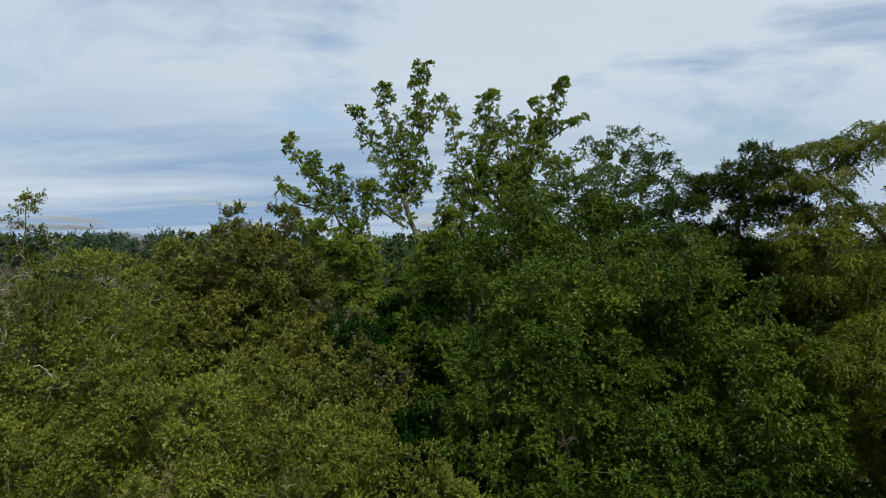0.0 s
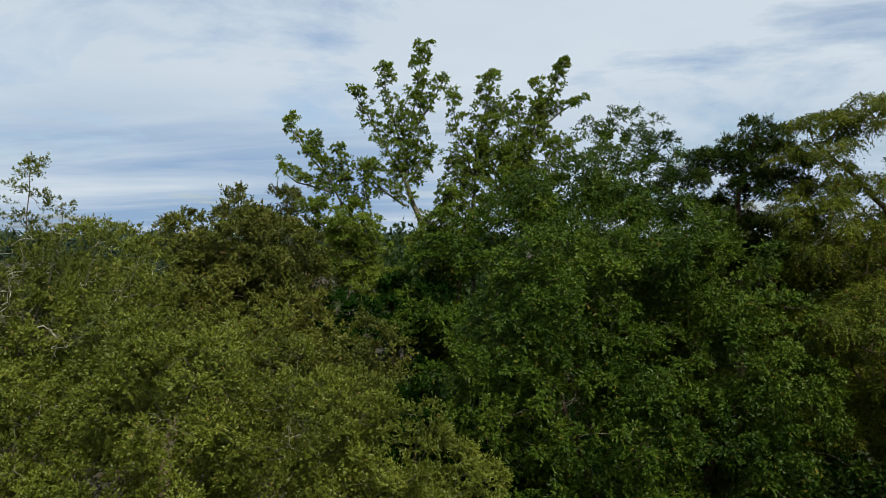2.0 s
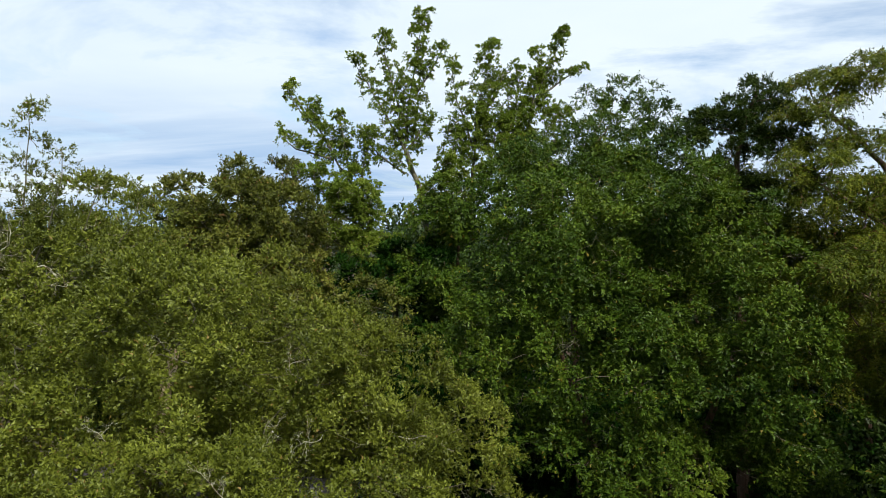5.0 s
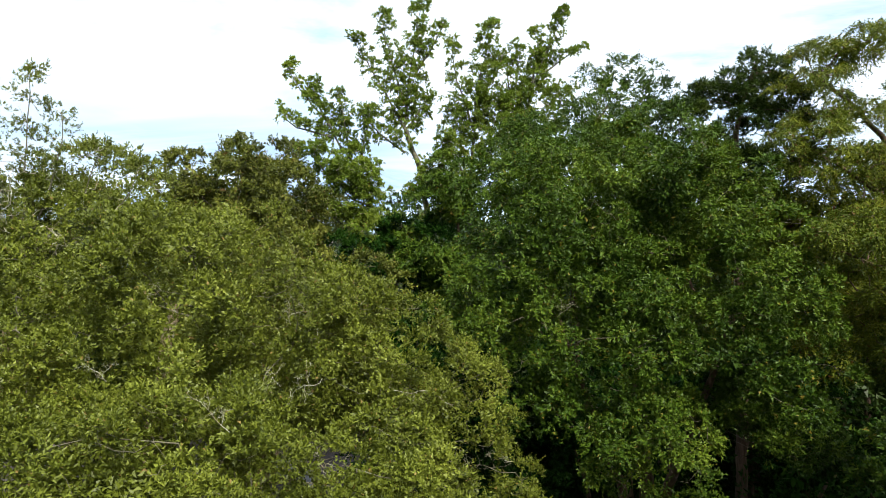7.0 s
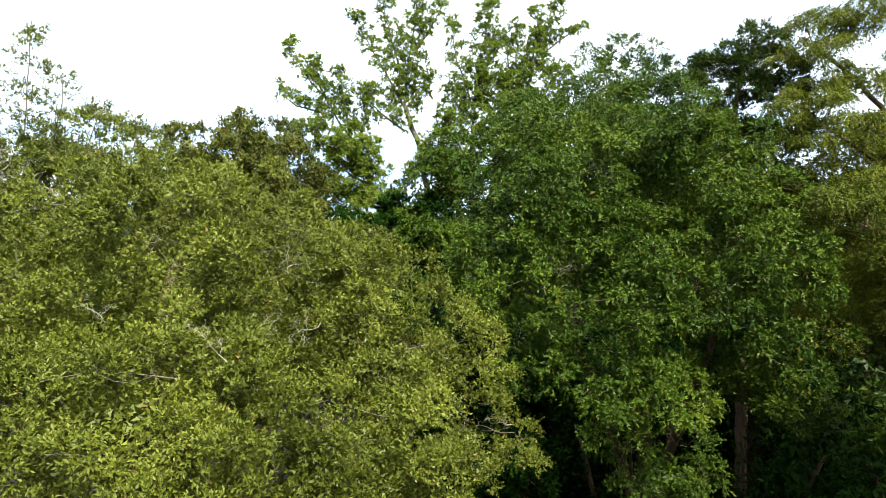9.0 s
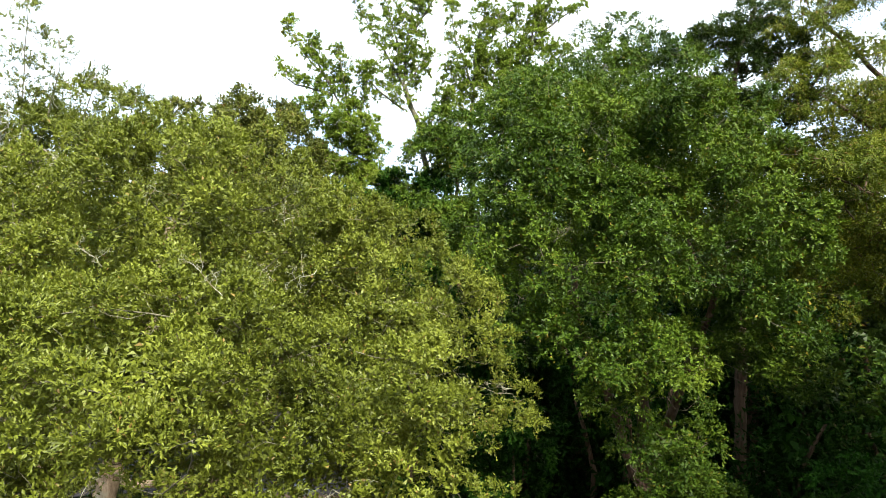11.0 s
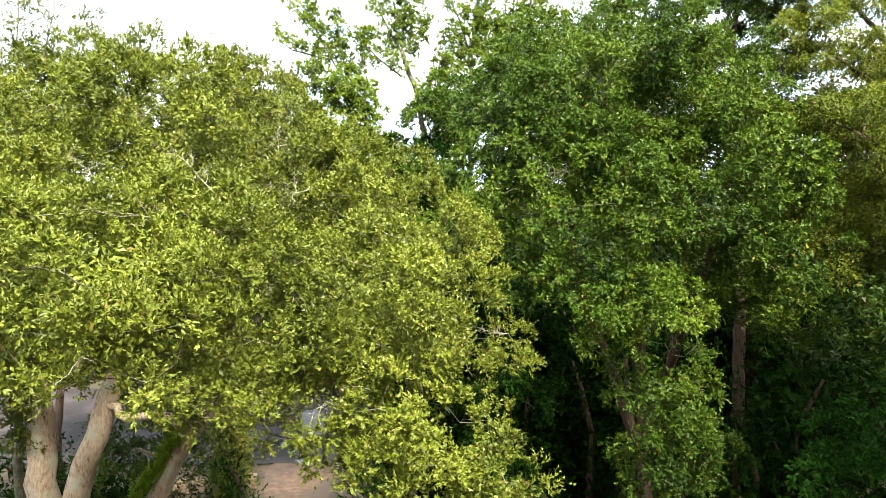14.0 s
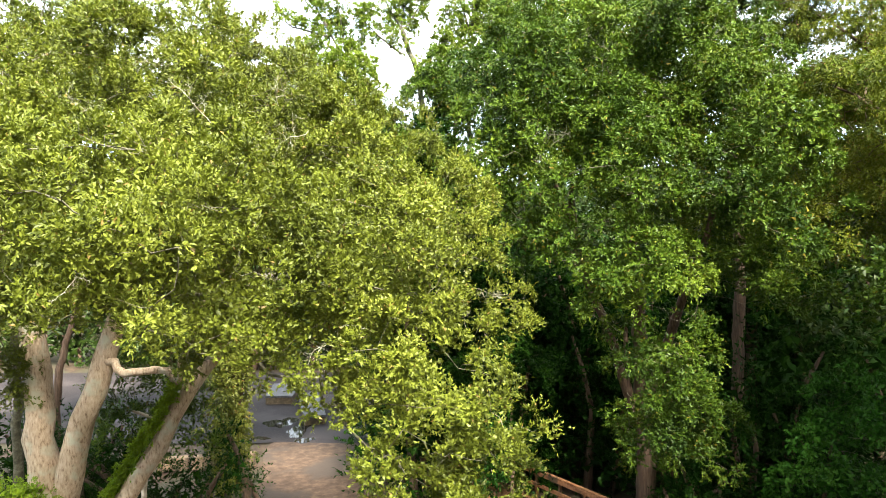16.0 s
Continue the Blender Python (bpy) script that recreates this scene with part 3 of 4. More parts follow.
tree("hardwood_tree", "young green hardwood in deep shade", "tree",
     [[(10.8, 18.3, 0), (10.7, 18.0, 2.5), (10.6, 17.6, 5.0)]], [(0.09, 0.03)],
     [(10.0, 17.1, 5.2, 0.9, 0.9, 0.9), (11.3, 17.0, 5.5, 1.1, 1.0, 1.0), (10.6, 17.2, 3.7, 1.6, 1.2, 1.2)], 1.1, 0.6, 9, 0.40, dict(BROAD_SPEC, length=0.12, width=0.055), LEAF_COOL, BARK_RED, 14, inner=30)
# The last three lobes, out of view, are added to shade the right.
tree("hardwood_tree", "large green hardwood with pale bare twigs at its tips", "tree",
     [[(14.4, 12.8, 0), (14.4, 12.8, 4.0), (14.2, 12.8, 8.0), (14.2, 12.6, 12.0)], [(14.4, 12.8, 4.0), (13.0, 14.0, 7.0), (12.0, 14.5, 9.0)]], [(0.34, 0.08), (0.15, 0.04)],
     [(11.7, 14.6, 8.4, 1.8, 1.4, 2.1), (13.4, 14.8, 10.6, 2.1, 1.8, 2.2), (14.6, 12.2, 13.0, 3.6, 3.2, 3.4), (14.0, 9.6, 10.4, 3.2, 2.8, 3.0), (15.4, 14.6, 15.0, 2.8, 2.4, 2.6)], 1.4, 0.68, 9, 0.38, dict(BROAD_SPEC, length=0.13, width=0.06, slim=True), LEAF_BROAD, BARK_PALE, 15, bare=0.08, inner=26, inner_len=0.25)
tree("live_oak", "dark olive live oak with a domed dense crown", "tree",
     [[(-8.2, 26.0, 0), (-8.2, 26.0, 4.0), (-8.0, 26.0, 9.0), (-7.8, 26.0, 14.5)], [(-8.2, 26.0, 3.5), (-6.0, 25.6, 8.0), (-4.8, 25.0, 13.0)]], [(0.45, 0.08), (0.25, 0.07)],
     [(-8.4, 26.3, 15.1, 2.1, 2.4, 2.5), (-6.9, 26.2, 15.0, 2.0, 2.2, 2.2), (-6.2, 25.2, 13.2, 1.9, 2.2, 2.0), (-9.3, 25.0, 13.2, 2.0, 2.1, 2.2), (-4.0, 24.0, 11.3, 2.5, 2.3, 2.6), (-7.5, 23.5, 11.3, 2.9, 2.5, 2.5), (-8.3, 25.4, 17.0, 0.8, 0.8, 0.6), (-10.2, 26.0, 14.4, 1.6, 1.8, 2.0), (-9.6, 25.6, 16.0, 1.5, 1.6, 1.7), (-5.0, 24.6, 12.3, 1.6, 1.6, 1.6)],
     0.92, 0.50, 8, 0.28, dict(OAK_SPEC, twigs=8, per=8, length=0.11, width=0.058), LEAF_OLIVE, BARK_RED, 16, bare=0.05, inner=45, inner_len=0.26, depth=0.4, hollow=0.12, heads=1.0)
tree("live_oak", "rounded olive oak beyond the path", "tree",
     [[(-11.4, 35.0, 0), (-10.6, 34.8, 6.0), (-8.6, 34.2, 13.0)]], [(0.24, 0.07)],
     [(-9.1, 34.0, 17.1, 2.2, 2.0, 1.9), (-7.4, 34.0, 15.2, 2.4, 2.0, 2.0), (-10.9, 34.0, 15.0, 2.2, 2.0, 2.0)], 1.5, 0.7, 12, 0.4, dict(OAK_SPEC, length=0.15, width=0.06), LEAF_OLIVE, BARK_RED, 18, inner=40, inner_len=0.3)
# Added tree: its dark leaves stand in for the shaded hole between crowns.
tree("hardwood_tree", "young hardwood added to fill the gap between the crowns with shade-dark leaves", "tree",
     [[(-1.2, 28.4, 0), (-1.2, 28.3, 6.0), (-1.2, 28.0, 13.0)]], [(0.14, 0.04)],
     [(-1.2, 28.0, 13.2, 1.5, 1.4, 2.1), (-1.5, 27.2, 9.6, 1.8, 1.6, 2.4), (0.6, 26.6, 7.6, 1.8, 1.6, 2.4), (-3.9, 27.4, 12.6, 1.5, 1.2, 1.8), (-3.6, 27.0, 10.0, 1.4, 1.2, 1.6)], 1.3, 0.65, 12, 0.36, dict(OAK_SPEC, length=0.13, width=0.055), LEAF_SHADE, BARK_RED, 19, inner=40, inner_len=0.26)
GUM_SPEC = dict(twigs=7, per=9, length=0.080, width=0.056, lift=0.35, wild=0.7, droop=0.1, slim=True)


def spire_ends(rng, leaders):
    """Ends of the short rising side shoots along each leader of an open, feathery tree."""
    ends, outs = [], []
    for points, wide, narrow in leaders:
        p = fine_path(points, 0.26, rng, 0.02)
        for i in range(1, len(p)):
            s = i / (len(p) - 1)
            for _ in range(3 if wide > 0.9 else 2):
                a, reach = rng.uniform(0, 2 * math.pi), (wide + (narrow - wide) * s) * rng.uniform(0.35, 1.1)
                way = unit(np.array([math.cos(a), math.sin(a), 0.55 + 0.5 * s]))
                for k in ((1.0,) if reach < 0.5 else (0.55, 1.0)):
                    ends.append(p[i] + way * reach * k + rng.normal(size=3) * 0.06)
                    outs.append(way)
        ends.append(p[-1])
        outs.append(np.array([0, 0, 1.0]))
    return np.array(ends), np.array(outs)


def gum(label, stems, radii, leaders, seed):
    """A tall gum: every leader rises from the stems and carries small tufts to its tip."""
    lobes = [(*np.mean(points, 0), 1.0, 1.0, 2.0) for points, _, _ in leaders]
    ends = spire_ends(np.random.default_rng(seed + 500), leaders)
    tree("sweetgum_tree", label, "tree", stems + [points for points, _, _ in leaders], radii + [(0.055, 0.012)] * len(leaders), lobes, 1.0, 0.27, 4, 0.19, GUM_SPEC, LEAF_GUM, BARK_OAK_TWIG, seed,
         inner=0, tip_r=0.007, thick=0.035, group="tall gums", limb_bark=BARK_PALE, ends=ends)


gum("tall sweetgum with a dark forked stem and an open leafy top",
    [[(-0.3, 30.4, 0), (-0.4, 30.2, 10.0), (-0.85, 30.0, 16.3), (-1.36, 30.0, 18.05), (-1.65, 30.0, 19.0)]], [(0.28, 0.10)],
    [([(-1.7, 30, 18.8), (-1.55, 30, 21.0), (-1.25, 30, 23.0), (-0.94, 30, 24.9)], 1.0, 0.25), ([(-1.65, 30, 20.0), (-2.3, 30, 22.0), (-2.7, 30, 24.0)], 0.65, 0.22),
     ([(-1.7, 30, 19.0), (-2.8, 30, 21.0), (-3.4, 30, 22.0), (-4.0, 30, 23.1)], 0.65, 0.22), ([(-1.7, 30, 19.0), (-1.0, 30, 19.9), (-0.5, 30, 20.3)], 0.55, 0.35), ([(-1.7, 30, 18.0), (-2.8, 29.6, 18.8), (-3.6, 29.5, 19.6)], 0.85, 0.5),
     ([(-1.3, 30, 21.4), (-0.5, 30, 22.6), (-0.1, 30, 23.5)], 0.4, 0.22), ([(-0.9, 30, 15.8), (-0.2, 29.6, 17.0), (0.2, 29.4, 18.4)], 1.0, 0.7), ([(-0.7, 30, 14.0), (0.1, 29.4, 14.8), (0.6, 29.2, 16.2)], 1.1, 0.9)], 21)
gum("tall sweetgum with a pale slender stem leaning slightly",
    [[(1.6, 31.6, 0), (1.5, 31.6, 9.0), (1.3, 31.5, 16.0), (1.4, 31.5, 18.5)]], [(0.24, 0.08)],
    [([(1.4, 31.5, 18.5), (1.6, 31.5, 21.0), (2.0, 31.5, 22.8), (2.15, 31.5, 24.1)], 1.0, 0.25), ([(1.4, 31.5, 19.2), (0.7, 31.5, 21.5), (0.4, 31.5, 23.2)], 0.7, 0.25), ([(1.6, 31.5, 20.5), (2.5, 31.5, 22.0), (2.8, 31.5, 22.7)], 0.5, 0.25),
     ([(1.3, 31.4, 16.2), (0.6, 31.0, 18.0), (0.5, 31.0, 19.8)], 1.3, 0.8), ([(1.4, 31.4, 16.4), (2.3, 31.0, 18.5), (2.4, 31.0, 20.2)], 1.3, 0.8)], 22)
gum("tall sweetgum with a broad ragged top",
    [[(3.6, 31.7, 0), (3.8, 31.7, 10.0), (3.7, 31.5, 16.0), (3.6, 31.5, 18.5)]], [(0.27, 0.09)],
    [([(3.6, 31.5, 18.5), (4.1, 31.5, 21.0), (4.9, 31.5, 23.0), (5.6, 31.5, 24.6)], 1.1, 0.22), ([(4.5, 31.5, 21.8), (5.5, 31.5, 22.5), (6.3, 31.5, 22.9)], 0.45, 0.2), ([(3.6, 31.5, 19.6), (3.4, 31.5, 21.8), (3.6, 31.5, 22.9)], 0.75, 0.25),
     ([(4.1, 31.5, 21.0), (4.4, 31.5, 22.8), (4.35, 31.5, 23.8)], 0.5, 0.22), ([(3.7, 31.4, 17.0), (4.9, 31.0, 19.0), (5.5, 31.0, 20.8)], 1.3, 0.8), ([(3.6, 31.4, 17.0), (3.0, 31.0, 19.0), (3.1, 31.0, 20.2)], 1.3, 0.8), ([(3.6, 31.5, 19.4), (3.1, 31.4, 20.8), (2.95, 31.4, 22.2)], 0.7, 0.35)], 23)
gum("light green sweetgum with a pale forked stem",
    [[(-1.6, 29.0, 0), (-1.8, 29.0, 8.0), (-2.3, 29.0, 14.2), (-3.0, 29.0, 15.3), (-3.9, 29.0, 17.4)]], [(0.24, 0.09)],
    [([(-3.9, 29.0, 17.4), (-5.2, 29.3, 19.4), (-6.2, 29.5, 20.6), (-6.85, 29.5, 21.6)], 0.8, 0.25), ([(-4.8, 29.2, 18.8), (-5.6, 29.3, 20.2), (-5.7, 29.3, 20.9)], 0.5, 0.25), ([(-4.0, 29.0, 17.6), (-4.3, 29.0, 19.4), (-4.5, 29.0, 20.3)], 0.45, 0.25),
     ([(-4.9, 29.2, 18.6), (-6.4, 29.3, 19.0), (-7.0, 29.3, 19.5)], 0.55, 0.3), ([(-3.4, 28.9, 16.0), (-4.6, 28.2, 16.6), (-5.4, 28.0, 17.8)], 1.3, 0.8), ([(-2.4, 29.0, 14.4), (-3.4, 28.3, 15.0), (-3.1, 28.0, 17.0)], 1.0, 0.6),
     ([(-2.4, 28.9, 14.6), (-4.2, 28.0, 14.8), (-5.0, 27.8, 15.6)], 1.1, 0.7), ([(-3.2, 28.9, 15.6), (-4.0, 27.6, 16.0), (-4.3, 27.2, 17.0)], 1.2, 0.8), ([(-3.6, 29.0, 16.8), (-3.4, 29.0, 18.2), (-3.2, 29.0, 19.4)], 0.9, 0.5), ([(-2.2, 29.0, 13.6), (-3.0, 27.8, 13.6), (-3.4, 27.4, 14.4)], 1.0, 0.7)], 24)
TOP = [([(-10.5, 16.6, 13.6), (-10.35, 16.5, 16.0), (-10.15, 16.4, 18.3)], 1.0, 0.2), ([(-10.4, 16.6, 14.2), (-9.6, 16.5, 16.0), (-9.35, 16.4, 17.3)], 0.75, 0.22), ([(-10.5, 16.6, 14.0), (-11.0, 16.5, 15.8), (-11.1, 16.4, 17.4)], 0.85, 0.3),
       ([(-10.4, 16.6, 13.8), (-9.0, 16.6, 15.4), (-8.5, 16.5, 16.5)], 0.75, 0.25), ([(-10.4, 16.6, 13.7), (-8.4, 16.8, 14.8), (-7.8, 17.0, 16.0)], 0.65, 0.25), ([(-10.4, 16.6, 13.7), (-9.4, 16.2, 14.2), (-8.2, 16.2, 14.6)], 0.9, 0.6)]
tree("live_oak", "slender live oak with a thin grey feathery top", "tree",
     [[(-10.9, 16.9, 0), (-10.8, 16.8, 6.0), (-10.5, 16.6, 13.8)]] + [points for points, _, _ in TOP], [(0.16, 0.05)] + [(0.028, 0.008)] * len(TOP), [(*np.mean(points, 0), 1.0, 1.0, 1.5) for points, _, _ in TOP],
     1.0, 0.26, 3, 0.17, dict(OAK_SPEC, twigs=6, per=8, length=0.062, width=0.027), LEAF_OAK, BARK_OAK_TWIG, 27, inner=0, tip_r=0.006, thick=0.03, limb_bark=BARK_GREY, ends=spire_ends(np.random.default_rng(527), TOP), bare=0.06)
tree("hardwood_tree", "green hardwood with a high uneven crown", "tree",
     [[(0.8, 28.5, 0), (0.7, 28.5, 6.0), (0.6, 28.3, 15.0)]], [(0.26, 0.06)],
     [(0.6, 28.2, 15.7, 1.8, 1.8, 1.9), (0.2, 27.6, 12.8, 2.1, 1.9, 2.4), (2.2, 28.0, 11.5, 2.0, 1.9, 2.6)], 1.35, 0.68, 16, 0.36, dict(BROAD_SPEC, length=0.13, width=0.055), LEAF_BROAD, BARK_RED, 25, inner=45, inner_len=0.26)
tree("hardwood_tree", "tall green hardwood with loose sprigs along its top", "tree",
     [[(6.0, 29.5, 0), (5.9, 29.5, 8.0), (5.8, 29.5, 17.0), (7.2, 29.6, 20.0)]], [(0.30, 0.04)],
     [(4.2, 29.0, 17.4, 2.3, 2.0, 2.1), (6.8, 29.4, 18.4, 1.9, 1.9, 2.0), (8.6, 29.6, 17.8, 1.2, 1.2, 1.8), (7.3, 30.4, 21.2, 0.4, 0.5, 0.7), (8.2, 30.2, 21.1, 0.35, 0.4, 0.7), (9.2, 30.0, 20.2, 0.45, 0.5, 0.6), (6.0, 28.6, 14.4, 2.6, 2.2, 2.5)],
     0.9, 0.48, 7, 0.36, dict(BROAD_SPEC, twigs=8, per=7, length=0.105, width=0.055), LEAF_BROAD, BARK_RED, 26, rough=0.5, depth=0.4, heads=0.9, inner=45, inner_len=0.26)
tree("bald_cypress", "dense shaded cypress behind the pine", "tree",
     [[(12.4, 26.4, 0), (12.4, 26.4, 8.0), (12.4, 26.4, 16.0)]], [(0.32, 0.06)],
     [(12.5, 26.0, 13.6, 3.2, 2.2, 2.4), (9.4, 27.0, 14.6, 2.4, 2.0, 2.2), (15.8, 25.0, 12.2, 2.8, 2.2, 2.4), (15.8, 25.4, 14.9, 2.8, 1.9, 1.5), (13.0, 25.2, 15.3, 2.0, 1.8, 1.3), (17.0, 24.6, 16.5, 2.2, 1.6, 1.7), (11.4, 26.4, 16.2, 2.0, 1.8, 1.4), (12.8, 25.4, 11.0, 3.2, 2.2, 2.2)], 1.4, 0.7, 14, 0.42, dict(twigs=7, per=9, length=0.13, width=0.045, lift=-0.1, wild=0.7, flat=0.7, droop=0.5, slim=True), LEAF_CYPRESS, BARK_RED, 33, inner=50, inner_len=0.28)
PINE_SPEC = dict(twigs=12, per=9, length=0.12, width=0.034, lift=0.35, wild=0.8, flat=0.8, tuft=0.3, slim=True)
tree("pine_tree", "dark pine with flat open tiers of needles", "tree",
     [[(10.6, 23.6, 0), (10.6, 23.5, 8.0), (10.3, 23.4, 15.0), (10.3, 23.4, 18.4), (10.9, 23.4, 20.4)]], [(0.27, 0.06)],
     [(10.9, 23.4, 20.2, 0.7, 0.8, 0.4), (10.2, 23.4, 19.5, 0.8, 0.8, 0.4), (9.2, 23.4, 19.1, 0.8, 0.9, 0.4), (8.3, 23.3, 18.6, 0.7, 0.8, 0.4), (7.6, 23.3, 18.0, 0.5, 0.6, 0.4), (11.7, 23.6, 19.3, 0.9, 0.9, 0.5), (11.2, 23.2, 18.3, 1.3, 1.2, 0.45),
      (9.2, 23.6, 17.3, 1.3, 1.2, 0.45), (11.6, 23.4, 16.9, 1.5, 1.3, 0.5), (9.8, 23.4, 15.9, 1.4, 1.3, 0.5)],
     0.70, 0.38, 7, 0.27, PINE_SPEC, LEAF_PINE, BARK_RED, 31, back=0.75, inner=10, inner_len=0.16, depth=0.4, flat=0.5, tip_r=0.010, limb_bark=BARK_RED)
CYP_SPEC = dict(twigs=9, per=11, length=0.095, width=0.030, lift=-0.1, wild=0.7, flat=0.5, droop=0.7, tuft=0.2, slim=True)
tree("bald_cypress", "bald cypress, drooping feathery yellow-green sprays on long level limbs", "tree",
     [[(15.8, 21.6, 0), (15.7, 21.6, 8.0), (15.4, 21.6, 14.0), (14.6, 21.8, 17.0), (13.6, 22.0, 18.4), (12.1, 22.0, 19.7)], [(15.5, 21.6, 13.0), (16.0, 21.6, 17.0), (16.0, 21.6, 20.6)], [(15.6, 21.4, 9.0), (14.4, 20.0, 12.0), (12.6, 18.4, 13.2), (10.8, 17.2, 13.8)], [(15.3, 21.6, 14.4), (13.6, 21.0, 15.8), (11.4, 20.6, 17.0)]],
     [(0.34, 0.05), (0.12, 0.04), (0.12, 0.03), (0.09, 0.03)],
     [(12.5, 21.8, 20.2, 1.1, 1.1, 0.32), (14.2, 22.0, 20.7, 1.2, 1.2, 0.32), (16.0, 21.6, 21.0, 1.4, 1.3, 0.35), (11.9, 21.4, 19.2, 1.1, 1.0, 0.35), (15.6, 21.4, 19.4, 1.3, 1.1, 0.3), (12.9, 21.2, 18.2, 1.4, 1.2, 0.35), (11.4, 20.8, 17.5, 1.1, 1.1, 0.4), (16.2, 21.0, 17.8, 1.2, 1.1, 0.3),
      (12.4, 20.6, 16.7, 1.5, 1.2, 0.42), (14.9, 20.6, 16.2, 1.4, 1.2, 0.35), (13.6, 19.8, 15.2, 1.6, 1.3, 0.45), (11.5, 18.4, 14.5, 1.3, 1.1, 0.5), (10.6, 17.0, 14.3, 0.8, 0.8, 0.45), (12.0, 17.4, 13.2, 1.4, 1.2, 0.6), (13.8, 19.0, 12.4, 1.8, 1.4, 0.7), (12.0, 18.4, 11.4, 1.5, 1.2, 0.7), (15.0, 19.2, 10.6, 2.0, 1.6, 0.8)],
     0.84, 0.46, 9, 0.34, CYP_SPEC, LEAF_CYPRESS, BARK_RED, 32, back=0.75, inner=20, inner_len=0.18, depth=0.4, flat=0.35, tip_r=0.012, limb_bark=BARK_RED)


# ---- woods behind ----
def woods(name, label, rng, count, xs, ys, heights, leaf, clump, mat, low=0.15):
    """A far wood as one body of trunks and crowns."""
    pv, lv = [], []
    for _ in range(count):
        x, y = rng.uniform(*xs), rng.uniform(*ys)
        h = rng.uniform(*heights)
        p = fine_path([(x, y, 0), (x + rng.normal() * 0.3, y, h * 0.5), (x + rng.normal() * 0.6, y, h * 0.9)], 2.0, rng, 0.05)
        pv.append(ring_tube(p, np.linspace(0.2, 0.05, len(p)), 6, rng))
        k = int(rng.uniform(5, 8))
        r = h * rng.uniform(0.12, 0.2)
        lob = [(x + rng.normal() * r * 0.6, y + rng.normal() * r * 0.6, h * z, r, r, r) for z in np.linspace(low + 0.15, 0.9, k)]
        t, o = bough_tips(rng, lob, clump * 1.4, 0.35)
        lv.append(sprays(rng, t, o, clump * rng.uniform(0.7, 1.3, len(t)), **leaf))
        lv.append(inner_leaves(rng, lob, 0.5 / leaf["length"], leaf["length"] * 2.5))
    v, f = join(lv)
    ob = mesh_object(name, v, f, mat)
    tagged(ob, label, "woods", kind="stuff")
    v, f = join(pv)
    tagged(mesh_object("trunk", v, f, BARK_RED, ob), kind="stuff")
    return ob


rng = np.random.default_rng(5)
FAR_SPEC = dict(twigs=6, per=7, length=0.28, width=0.14, lift=0.3, wild=0.8, slim=True)
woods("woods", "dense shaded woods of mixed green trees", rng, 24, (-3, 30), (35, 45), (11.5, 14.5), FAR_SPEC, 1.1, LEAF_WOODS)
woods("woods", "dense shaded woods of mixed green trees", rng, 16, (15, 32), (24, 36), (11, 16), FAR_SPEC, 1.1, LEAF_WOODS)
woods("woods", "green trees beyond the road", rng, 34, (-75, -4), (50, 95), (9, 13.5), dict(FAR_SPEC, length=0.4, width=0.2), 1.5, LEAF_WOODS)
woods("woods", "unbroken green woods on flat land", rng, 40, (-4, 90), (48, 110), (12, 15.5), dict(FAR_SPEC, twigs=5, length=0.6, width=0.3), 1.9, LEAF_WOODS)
# Out of view to the left; added to block light from road and path.
woods("woods", "unseen trees added beside the road to shade it and the path", rng, 14, (-46, -29), (24, 38), (16, 20), dict(FAR_SPEC, length=0.4, width=0.2), 1.5, LEAF_WOODS)
# Never in view; added to keep sun and low sky off the right side.
woods("woods", "tall unseen trees added to shade the right side", rng, 18, (15.2, 31), (-6, 7), (17.5, 20), dict(FAR_SPEC, length=0.7, width=0.35), 2.1, LEAF_WOODS)
# Behind the camera; added so less low sky light reaches the crowns.
woods("woods", "tall unseen trees added to block low sky behind the camera", rng, 38, (-34, 38), (-32, -14), (20, 24), dict(FAR_SPEC, twigs=6, length=1.3, width=0.65), 3.6, LEAF_WOODS)
woods("undergrowth", "shade-darkened green shrubs behind the oak trunks", rng, 9, (-12.6, -9.6), (17, 22), (2.5, 5.5), dict(FAR_SPEC, length=0.13, width=0.055, twigs=5, per=7), 0.5, LEAF_SHADE, 0.0)
# Hidden behind the oaks; added for the shade it throws on the path.
tree("hardwood_tree", "low spreading hardwood added unseen to shade the path", "tree",
     [[(-15.9, 27.2, 0), (-15.8, 27.2, 4.0), (-15.0, 28.0, 8.0), (-14.0, 29.0, 10.0)]], [(0.22, 0.06)],
     [(-14.6, 29.6, 9.6, 3.0, 2.8, 2.4), (-11.6, 29.4, 10.2, 2.4, 2.4, 2.2), (-16.8, 27.4, 10.4, 2.6, 2.4, 2.4), (-12.0, 32.6, 9.4, 2.4, 2.4, 2.0)], 1.5, 0.75, 9, 0.5, dict(BROAD_SPEC, length=0.2, width=0.10), LEAF_BROAD, BARK_RED, 46, inner=30, inner_len=0.3)
# Hedge added to hide the bright sunlit ground beyond the road.
woods("undergrowth", "hedge of shrubs added to darken the far side of the road", rng, 46, (-42, -3), (47, 51), (4.5, 7), dict(FAR_SPEC, length=0.35, width=0.16), 1.1, LEAF_WOODS, 0.0)
# Shrubs added to cover bright ground; shade is in their leaf colour.
woods("undergrowth", "shrubs added under the cypress in a shade-dark tone", rng, 9, (11.5, 17), (19.5, 23), (5, 8.5), dict(FAR_SPEC, length=0.2, width=0.09, twigs=6), 0.8, LEAF_SHADE, 0.0)
